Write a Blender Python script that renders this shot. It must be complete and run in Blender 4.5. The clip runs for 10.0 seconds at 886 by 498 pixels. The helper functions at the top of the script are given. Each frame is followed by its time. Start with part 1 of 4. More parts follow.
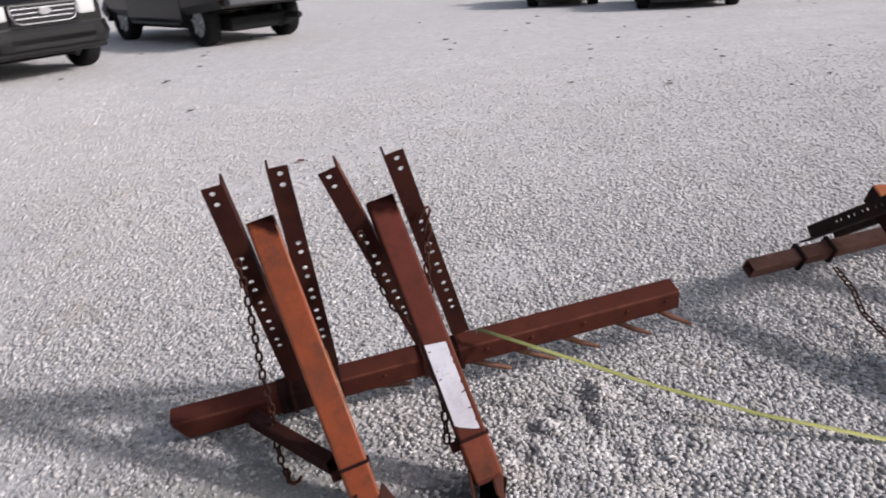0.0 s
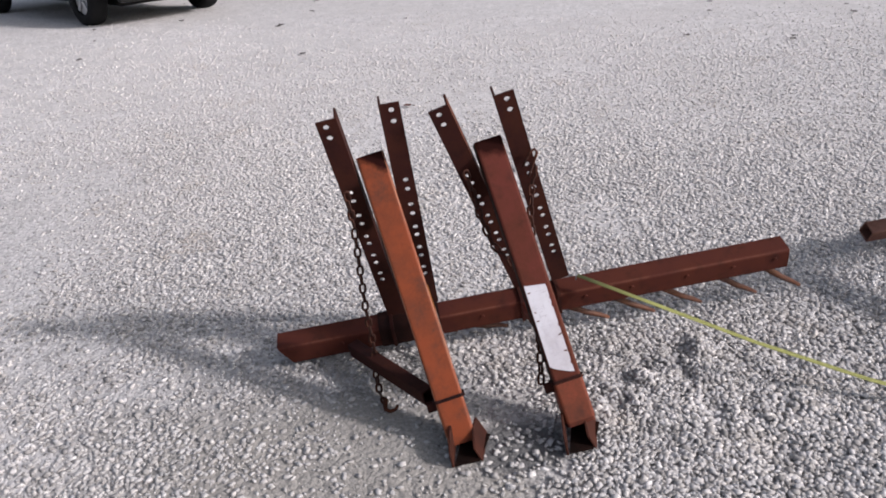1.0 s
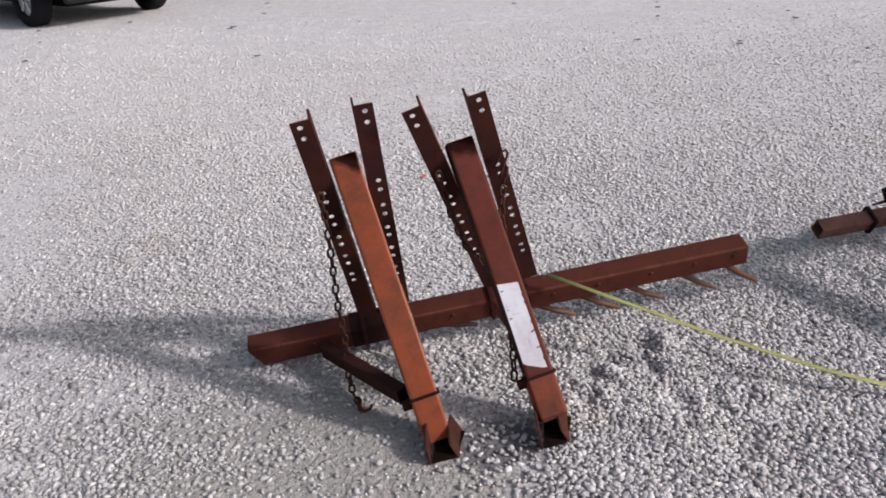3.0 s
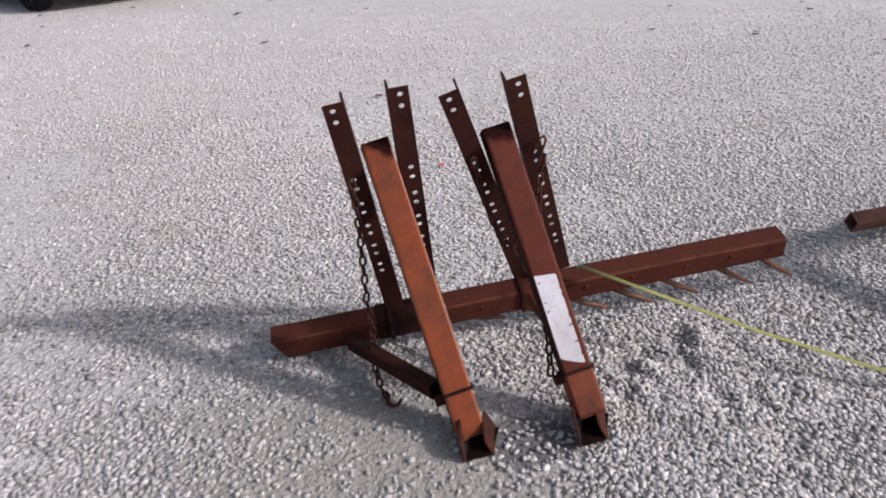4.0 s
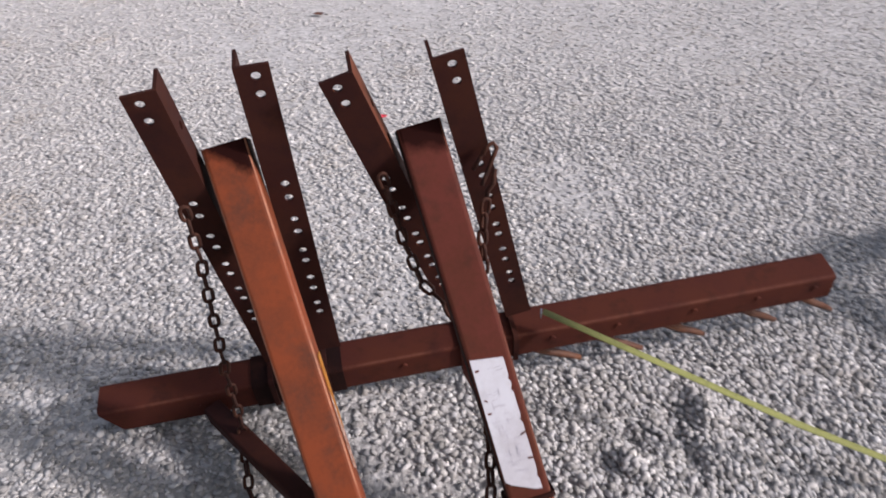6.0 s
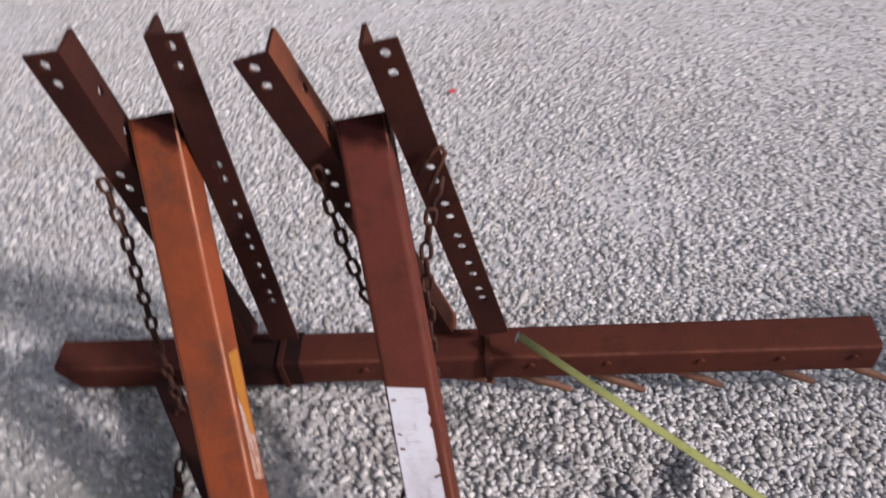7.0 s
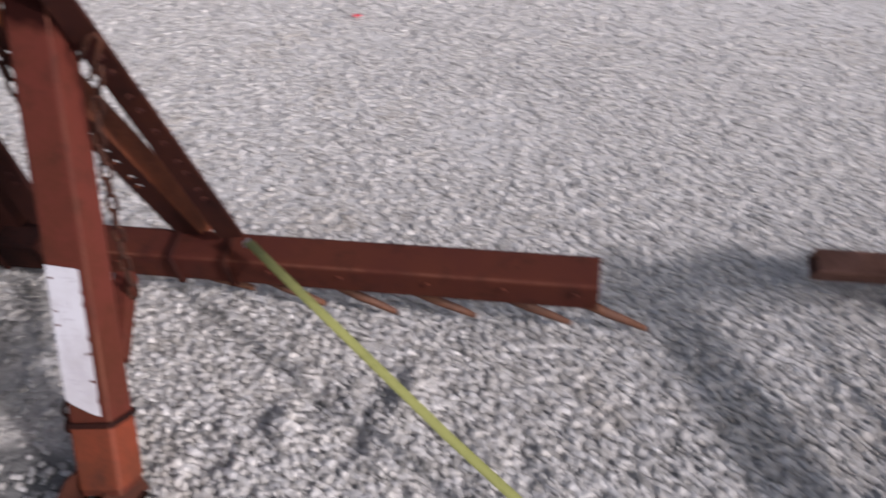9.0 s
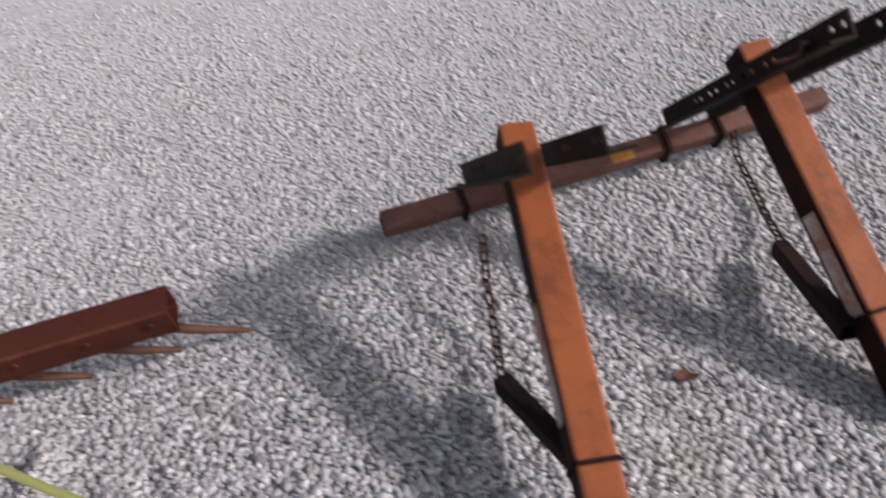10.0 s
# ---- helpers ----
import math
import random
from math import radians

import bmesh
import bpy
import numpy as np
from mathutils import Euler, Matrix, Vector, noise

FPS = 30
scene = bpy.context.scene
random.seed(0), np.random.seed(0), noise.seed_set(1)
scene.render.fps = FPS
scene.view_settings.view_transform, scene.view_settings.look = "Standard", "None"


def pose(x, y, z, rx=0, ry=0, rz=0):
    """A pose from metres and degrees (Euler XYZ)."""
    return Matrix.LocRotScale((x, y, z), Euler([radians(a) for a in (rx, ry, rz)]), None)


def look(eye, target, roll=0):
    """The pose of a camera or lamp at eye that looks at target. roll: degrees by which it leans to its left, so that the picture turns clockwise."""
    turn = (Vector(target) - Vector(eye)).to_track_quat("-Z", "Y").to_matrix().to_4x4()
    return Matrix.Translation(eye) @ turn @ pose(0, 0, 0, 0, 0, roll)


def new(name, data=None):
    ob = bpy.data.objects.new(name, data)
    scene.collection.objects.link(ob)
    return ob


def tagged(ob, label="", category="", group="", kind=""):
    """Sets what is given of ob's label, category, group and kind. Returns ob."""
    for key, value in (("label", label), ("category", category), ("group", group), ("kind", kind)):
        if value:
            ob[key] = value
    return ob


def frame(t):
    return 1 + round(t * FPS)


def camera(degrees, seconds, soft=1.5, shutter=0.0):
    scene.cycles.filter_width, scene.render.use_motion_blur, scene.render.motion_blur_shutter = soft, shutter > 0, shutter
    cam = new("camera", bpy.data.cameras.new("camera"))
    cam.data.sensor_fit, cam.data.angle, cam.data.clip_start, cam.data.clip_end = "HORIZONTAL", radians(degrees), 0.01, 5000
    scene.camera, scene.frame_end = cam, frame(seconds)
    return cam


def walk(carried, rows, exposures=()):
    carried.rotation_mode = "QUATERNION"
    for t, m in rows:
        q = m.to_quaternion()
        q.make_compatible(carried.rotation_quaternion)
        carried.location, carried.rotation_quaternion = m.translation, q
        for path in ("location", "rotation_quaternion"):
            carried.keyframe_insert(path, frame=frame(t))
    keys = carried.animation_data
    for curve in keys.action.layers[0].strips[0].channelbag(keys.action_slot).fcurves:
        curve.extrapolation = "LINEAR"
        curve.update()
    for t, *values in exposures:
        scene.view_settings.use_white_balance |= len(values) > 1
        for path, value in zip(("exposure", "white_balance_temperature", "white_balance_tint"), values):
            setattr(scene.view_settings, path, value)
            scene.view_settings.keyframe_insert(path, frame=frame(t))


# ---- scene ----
cam = camera(56.7, 10.0, 1.75, 0.5)
PATH = [
    (0, (0.405, 0.092, 1.682), (0.208, 1.912, 0.877), -4.0),
    (0.2, (0.416, 0.084, 1.684), (0.167, 1.892, 0.866), -2.8),
    (0.5, (0.386, 0.057, 1.68), (0.008, 1.823, 0.819), -3.2),
    (1, (0.391, 0.046, 1.656), (-0.039, 1.785, 0.766), -4.3),
    (1.5, (0.396, 0.045, 1.643), (0.013, 1.775, 0.716), -4.3),
    (2, (0.394, 0.041, 1.65), (0.005, 1.785, 0.75), -4.0),
    (2.5, (0.374, 0.04, 1.664), (0.016, 1.804, 0.793), -4.8),
    (2.7, (0.35, 0.025, 1.672), (0.004, 1.787, 0.791), -4.0),
    (3.8, (0.226, -0.016, 1.614), (-0.029, 1.754, 0.719), -2.6),
    (4, (0.192, 0.065, 1.619), (-0.106, 1.822, 0.712), -2.5),
    (4.5, (0.245, 0.305, 1.602), (0.002, 2.055, 0.665), -3.6),
    (5, (0.211, 0.536, 1.569), (0.011, 2.264, 0.583), -1.1),
    (5.5, (0.181, 0.804, 1.529), (0.068, 2.502, 0.479), 0.4),
    (5.7, (0.18, 0.902, 1.506), (0.047, 2.572, 0.412), 0.4),
    (6.8, (0.484, 1.249, 1.493), (-0.06, 2.798, 0.35), -1.2),
    (7, (0.537, 1.312, 1.467), (-0.023, 2.819, 0.278), 0.5),
    (7.2, (0.593, 1.401, 1.421), (-0.102, 2.797, 0.169), 1.9),
    (7.5, (0.668, 1.459, 1.403), (-0.129, 2.732, 0.083), 1.1),
    (8, (0.839, 1.527, 1.378), (-0.059, 2.733, 0.059), 6.0),
    (8.2, (0.948, 1.558, 1.398), (-0.001, 2.75, 0.103), 6.6),
    (8.5, (1.075, 1.607, 1.397), (0.187, 2.804, 0.064), 3.2),
    (8.7, (1.133, 1.614, 1.415), (0.299, 2.871, 0.102), 2.3),
    (9, (1.232, 1.552, 1.431), (0.555, 2.923, 0.142), 2.5),
    (9.2, (1.333, 1.478, 1.444), (0.785, 2.91, 0.16), 2.7),
    (9.4, (1.465, 1.45, 1.487), (1.007, 2.917, 0.207), -0.6),
    (9.5, (1.519, 1.455, 1.495), (1.117, 2.946, 0.225), -2.4),
    (9.7, (1.649, 1.466, 1.501), (1.326, 3.009, 0.27), -5.4),
    (9.8, (1.711, 1.477, 1.506), (1.41, 3.036, 0.29), -7.3),
    (9.9, (1.778, 1.486, 1.509), (1.519, 3.053, 0.293), -6.7),
    (10, (1.835, 1.497, 1.505), (1.595, 3.052, 0.27), -6.7),
]
walk(cam, [(t, look(eye, target, roll)) for t, eye, target, roll in PATH], [(0, 0.43, 6150, 12), (5, 0.39, 6150, 12.5), (8.5, 0.34, 6150, 13.5), (10, 0.26, 6100, 13.5)])

# ---- light ----
SUN = Vector((1.70, -0.18, 1.0)).normalized()
world = bpy.data.worlds.new("world")
scene.world = world
world.use_nodes = True
wn = world.node_tree.nodes
sky = wn.new("ShaderNodeTexSky")
sky.sky_type = "NISHITA"
sky.sun_disc = False
sky.sun_elevation = math.asin(SUN.z)
sky.sun_rotation = math.atan2(SUN.x, SUN.y)
haze = wn.new("ShaderNodeHueSaturation")
haze.inputs["Saturation"].default_value = 0.55
world.node_tree.links.new(sky.outputs[0], haze.inputs["Color"])
world.node_tree.links.new(haze.outputs[0], wn["Background"].inputs[0])
sky.dust_density = 4.0
wn["Background"].inputs[1].default_value = 0.100
sun_data = bpy.data.lights.new("sun", "SUN")
sun_data.energy, sun_data.angle, sun_data.color = 2.5, radians(4.5), (1.0, 0.932, 0.905)
sun = new("sun", sun_data)
sun.matrix_world = look(tuple(SUN * 20), (0, 0, 0))


# ---- materials ----
def material(name, rough=0.7, metal=0.0):
    m = bpy.data.materials.new(name)
    m.use_nodes = True
    b = m.node_tree.nodes["Principled BSDF"]
    b.inputs["Roughness"].default_value, b.inputs["Metallic"].default_value = rough, metal
    return m, m.node_tree, b


def plain(name, color, rough=0.6, metal=0.0, vary=0.15, scale=8.0, bump=0.0, bump_scale=200.0, gloss=0.5):
    """A surface of one colour with uneven tone at two scales and fine relief."""
    m, t, b = material(name, rough, metal)
    b.inputs["Specular IOR Level"].default_value = gloss
    co = t.nodes.new("ShaderNodeTexCoord")
    n1, n2 = t.nodes.new("ShaderNodeTexNoise"), t.nodes.new("ShaderNodeTexNoise")
    n1.inputs["Scale"].default_value, n1.inputs["Detail"].default_value = scale, 6
    n2.inputs["Scale"].default_value, n2.inputs["Detail"].default_value = scale * 9, 4
    add = t.nodes.new("ShaderNodeMath")
    ramp = t.nodes.new("ShaderNodeValToRGB")
    ramp.color_ramp.elements[0].position, ramp.color_ramp.elements[1].position = 0.7, 1.3
    ramp.color_ramp.elements[0].color = (*[c * (1 - vary) for c in color], 1)
    ramp.color_ramp.elements[1].color = (*[min(1, c * (1 + vary)) for c in color], 1)
    t.links.new(co.outputs["Object"], n1.inputs["Vector"])
    t.links.new(co.outputs["Object"], n2.inputs["Vector"])
    t.links.new(n1.outputs["Fac"], add.inputs[0])
    t.links.new(n2.outputs["Fac"], add.inputs[1])
    t.links.new(add.outputs[0], ramp.inputs[0])
    t.links.new(ramp.outputs[0], b.inputs["Base Color"])
    if bump:
        n3, bp = t.nodes.new("ShaderNodeTexNoise"), t.nodes.new("ShaderNodeBump")
        n3.inputs["Scale"].default_value = bump_scale
        bp.inputs["Strength"].default_value, bp.inputs["Distance"].default_value = bump, 0.002
        t.links.new(co.outputs["Object"], n3.inputs["Vector"])
        t.links.new(n3.outputs["Fac"], bp.inputs["Height"])
        t.links.new(bp.outputs[0], b.inputs["Normal"])
    return m


def worn_paint(name, paint, rust, dark, amount=0.5, rough=0.55, gloss=0.3, shade_from=None, slant=0.0, middle=0.0):
    """Faded paint, eaten by rust in blotches and fine specks, with dark stains; from a given height up a cast shadow is
    painted in, slant slopes its edge sideways from the middle.
    """
    m, t, b = material(name, rough)
    N, L = t.nodes.new, t.links.new
    co = N("ShaderNodeTexCoord")
    big, fine, stain = N("ShaderNodeTexNoise"), N("ShaderNodeTexNoise"), N("ShaderNodeTexNoise")
    for n, s, d in ((big, 7.0, 8), (fine, 120.0, 5), (stain, 16.0, 7)):
        n.inputs["Scale"].default_value, n.inputs["Detail"].default_value = s, d
        n.inputs["Roughness"].default_value = 0.65
        L(co.outputs["Object"], n.inputs["Vector"])
    mixn = N("ShaderNodeMath")
    mixn.operation = "MULTIPLY_ADD"
    mixn.inputs[1].default_value = 0.35
    L(fine.outputs["Fac"], mixn.inputs[0])
    L(big.outputs["Fac"], mixn.inputs[2])
    r1 = N("ShaderNodeValToRGB")
    r1.color_ramp.elements[0].position, r1.color_ramp.elements[1].position = 0.56 + 0.3 * (0.5 - amount), 0.80 + 0.3 * (0.5 - amount)
    r1.color_ramp.elements[0].color, r1.color_ramp.elements[1].color = (*paint, 1), (*rust, 1)
    L(mixn.outputs[0], r1.inputs[0])
    r2 = N("ShaderNodeValToRGB")
    r2.color_ramp.elements[0].position, r2.color_ramp.elements[1].position = 0.52, 0.78
    r2.color_ramp.elements[0].color, r2.color_ramp.elements[1].color = (0, 0, 0, 1), (0.8, 0.8, 0.8, 1)
    L(stain.outputs["Fac"], r2.inputs[0])
    mx = N("ShaderNodeMixRGB")
    L(r2.outputs[0], mx.inputs[0])
    L(r1.outputs[0], mx.inputs[1])
    mx.inputs[2].default_value = (*dark, 1)
    coat = mx.outputs[0]
    # dark band with a slanted edge: an iron's shadow painted on the arm's top
    if shade_from:
        sz, wob, cr, shaded = N("ShaderNodeSeparateXYZ"), N("ShaderNodeMath"), N("ShaderNodeMapRange"), N("ShaderNodeMixRGB")
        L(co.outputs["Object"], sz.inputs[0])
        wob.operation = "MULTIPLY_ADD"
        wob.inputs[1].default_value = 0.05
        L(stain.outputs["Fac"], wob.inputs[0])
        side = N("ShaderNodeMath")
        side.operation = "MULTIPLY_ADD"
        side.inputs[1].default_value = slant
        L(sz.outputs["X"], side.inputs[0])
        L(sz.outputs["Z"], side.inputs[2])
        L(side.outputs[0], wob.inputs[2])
        cr.inputs["From Min"].default_value, cr.inputs["From Max"].default_value = shade_from + slant * middle + 0.016, shade_from + slant * middle + 0.036
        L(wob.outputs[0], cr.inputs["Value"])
        L(cr.outputs[0], shaded.inputs[0])
        L(coat, shaded.inputs[1])
        shaded.inputs[2].default_value = (0.0200, 0.0056, 0.0045, 1)
        coat = shaded.outputs[0]
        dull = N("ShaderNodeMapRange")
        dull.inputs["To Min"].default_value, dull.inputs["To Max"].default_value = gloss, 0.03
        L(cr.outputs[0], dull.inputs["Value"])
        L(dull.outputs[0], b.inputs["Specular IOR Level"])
    else:
        b.inputs["Specular IOR Level"].default_value = gloss
    L(coat, b.inputs["Base Color"])
    rr = N("ShaderNodeMapRange")
    rr.inputs["To Min"].default_value, rr.inputs["To Max"].default_value = rough - 0.12, rough + 0.25
    L(mixn.outputs[0], rr.inputs["Value"])
    L(rr.outputs[0], b.inputs["Roughness"])
    bp = N("ShaderNodeBump")
    bp.inputs["Strength"].default_value, bp.inputs["Distance"].default_value = 0.35, 0.0015
    L(mixn.outputs[0], bp.inputs["Height"])
    L(bp.outputs[0], b.inputs["Normal"])
    return m


M_ORANGE = worn_paint("faded_orange_paint", (0.205, 0.0415, 0.0108), (0.122, 0.030, 0.011), (0.055, 0.025, 0.016), 0.35, shade_from=0.780, slant=0.4, middle=-0.385)
M_BRIGHT = worn_paint("bright_orange_paint", (0.275, 0.072, 0.016), (0.18, 0.046, 0.013), (0.07, 0.025, 0.012), 0.32)
M_RED = worn_paint("faded_red_brown_paint", (0.104, 0.0235, 0.0160), (0.078, 0.021, 0.0115), (0.036, 0.014, 0.009), 0.4, 0.6, 0.15, shade_from=0.782)
M_BEAM = worn_paint("rusted_beam_steel", (0.067, 0.0180, 0.0132), (0.080, 0.0225, 0.0138), (0.022, 0.010, 0.008), 0.5, 0.65, 0.1)
M_ANGLE = worn_paint("dark_rusted_angle_steel", (0.032, 0.0095, 0.008), (0.048, 0.0145, 0.009), (0.012, 0.006, 0.0055), 0.5, 0.65, 0.12)
M_EDGE = worn_paint("rubbed_orange_edge", (0.20, 0.050, 0.018), (0.34, 0.15, 0.085), (0.10, 0.035, 0.018), 0.55, 0.5)
M_BEAM_EDGE = worn_paint("rubbed_beam_edge", (0.072, 0.019, 0.013), (0.125, 0.045, 0.028), (0.035, 0.014, 0.010), 0.42, 0.6, 0.12)
M_FLANGE = worn_paint("sunlit_rust_flange", (0.142, 0.038, 0.0155), (0.085, 0.025, 0.012), (0.035, 0.013, 0.008), 0.5, 0.6, 0.2)
M_CHAIN = worn_paint("rusted_chain_steel", (0.024, 0.010, 0.008), (0.07, 0.024, 0.013), (0.009, 0.005, 0.0045), 0.5, 0.6, 0.2)
M_HOOK = worn_paint("orange_rusted_hook_steel", (0.085, 0.026, 0.013), (0.12, 0.038, 0.016), (0.03, 0.012, 0.008), 0.5, 0.6, 0.15)
M_SLEEVE = worn_paint("scuffed_red_paint", (0.19, 0.036, 0.014), (0.12, 0.029, 0.012), (0.04, 0.014, 0.009), 0.45, 0.55)
M_TINE = worn_paint("rusted_tine_steel", (0.10, 0.045, 0.03), (0.15, 0.06, 0.03), (0.04, 0.02, 0.014), 0.5, 0.5)
# near-black steel; also holds the shade of arm faces turned from the sun
M_DARK = worn_paint("dark_steel_and_shade_coat", (0.014, 0.0055, 0.005), (0.036, 0.011, 0.0075), (0.008, 0.004, 0.004), 0.35, 0.65, 0.1)
# shade inside the open foot put into the sole's colour
M_RECESS = worn_paint("dark_recess_steel", (0.007, 0.004, 0.0035), (0.016, 0.007, 0.005), (0.004, 0.003, 0.003), 0.35, 0.8, 0.05)
M_FOOT = worn_paint("dark_brown_foot_steel", (0.036, 0.0112, 0.0074), (0.054, 0.0165, 0.0095), (0.012, 0.006, 0.005), 0.4, 0.6, 0.15)
M_PALE = worn_paint("pale_faded_paint", (0.15, 0.072, 0.055), (0.10, 0.042, 0.028), (0.045, 0.022, 0.017), 0.45, 0.6, 0.2)
M_BLACK = worn_paint("black_painted_steel", (0.012, 0.008, 0.007), (0.035, 0.016, 0.011), (0.006, 0.004, 0.004), 0.35, 0.6, 0.1)
M_DECAL = worn_paint("scuffed_white_sticker", (0.60, 0.58, 0.62), (0.52, 0.49, 0.52), (0.42, 0.38, 0.40), 0.4, 0.5)
M_WORN = worn_paint("rubbed_white_sticker", (0.55, 0.50, 0.48), (0.30, 0.13, 0.07), (0.22, 0.06, 0.025), 0.62, 0.5)
M_DECAL_INK = plain("grey_decal_print", (0.44, 0.41, 0.45), 0.5, 0, 0.1, 30)
M_YELLOW = worn_paint("worn_yellow_sticker", (0.40, 0.17, 0.02), (0.30, 0.11, 0.02), (0.20, 0.06, 0.02), 0.5, 0.5)
M_TAPE = plain("dull_yellow_tape", (0.25, 0.25, 0.085), 0.5, 0, 0.15, 30, gloss=0.25)
M_TYRE = plain("black_rubber", (0.009, 0.009, 0.0095), 0.9, 0, 0.3, 20, 0.4, gloss=0.15)
M_RIM = plain("grey_alloy", (0.38, 0.38, 0.39), 0.4, 0.6, 0.15, 10)
M_TRUCK = plain("dark_truck_paint", (0.0045, 0.0044, 0.0047), 0.22, 0.0, 0.25, 3, gloss=0.45)
M_TRUCK2 = plain("brown_grey_truck_paint", (0.020, 0.0170, 0.0155), 0.28, 0.0, 0.2, 3, gloss=0.4)
M_BUMPER = plain("dark_bumper_plastic", (0.006, 0.0058, 0.0062), 0.38, 0, 0.2, 8, gloss=0.35)
M_REARBAR = plain("dull_grey_bumper_steel", (0.05, 0.05, 0.053), 0.55, 0.2, 0.2, 8)
M_CHROME = plain("dull_chrome", (0.30, 0.30, 0.31), 0.4, 0.9, 0.1, 8)
M_GLASS = plain("dark_window_glass", (0.01, 0.012, 0.014), 0.06, 0, 0.1, 2)
M_LAMP = plain("headlight_lens", (0.5, 0.5, 0.49), 0.15, 0, 0.1, 20)
M_SCRAP = plain("red_plastic_scrap", (0.65, 0.05, 0.07), 0.5, 0, 0.2, 40)
M_TAIL = plain("dark_red_lens", (0.10, 0.008, 0.008), 0.3)
M_LEAF = plain("dry_brown_leaf", (0.09, 0.035, 0.02), 0.8, 0, 0.4, 60)
M_DARKBIT = plain("dark_debris", (0.06, 0.052, 0.048), 0.85, 0, 0.4, 40)


def fines_mask(t, co):
    """1 on the trodden patch of grey fines round the arms' feet, 0 on clean gravel, with an uneven border."""
    N, L = t.nodes.new, t.links.new
    off, wob, dist, mr = N("ShaderNodeMapping"), N("ShaderNodeTexNoise"), N("ShaderNodeVectorMath"), N("ShaderNodeMapRange")
    off.inputs["Location"].default_value = (0.36, -1.75, 0)
    off.inputs["Scale"].default_value = (0.80, 1.0, 0)
    wob.inputs["Scale"].default_value, wob.inputs["Detail"].default_value = 3.0, 5
    dist.operation = "LENGTH"
    L(co.outputs["Object"], off.inputs["Vector"])
    L(co.outputs["Object"], wob.inputs["Vector"])
    L(off.outputs[0], dist.inputs[0])
    add = N("ShaderNodeMath")
    add.operation = "MULTIPLY_ADD"
    add.inputs[1].default_value = 0.9
    L(wob.outputs["Fac"], add.inputs[0])
    L(dist.outputs["Value"], add.inputs[2])
    mr.inputs["From Min"].default_value, mr.inputs["From Max"].default_value = 0.80, 1.25
    mr.inputs["To Min"].default_value, mr.inputs["To Max"].default_value = 1.0, 0.0
    L(add.outputs[0], mr.inputs["Value"])
    return mr


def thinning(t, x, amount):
    """The given amount, scaled down towards the right of the yard."""
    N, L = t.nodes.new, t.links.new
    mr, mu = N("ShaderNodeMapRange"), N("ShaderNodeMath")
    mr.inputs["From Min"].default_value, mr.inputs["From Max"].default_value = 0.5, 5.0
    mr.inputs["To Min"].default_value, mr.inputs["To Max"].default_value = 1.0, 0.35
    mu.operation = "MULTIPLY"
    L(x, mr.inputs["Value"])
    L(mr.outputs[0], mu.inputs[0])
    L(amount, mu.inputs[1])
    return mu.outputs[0]


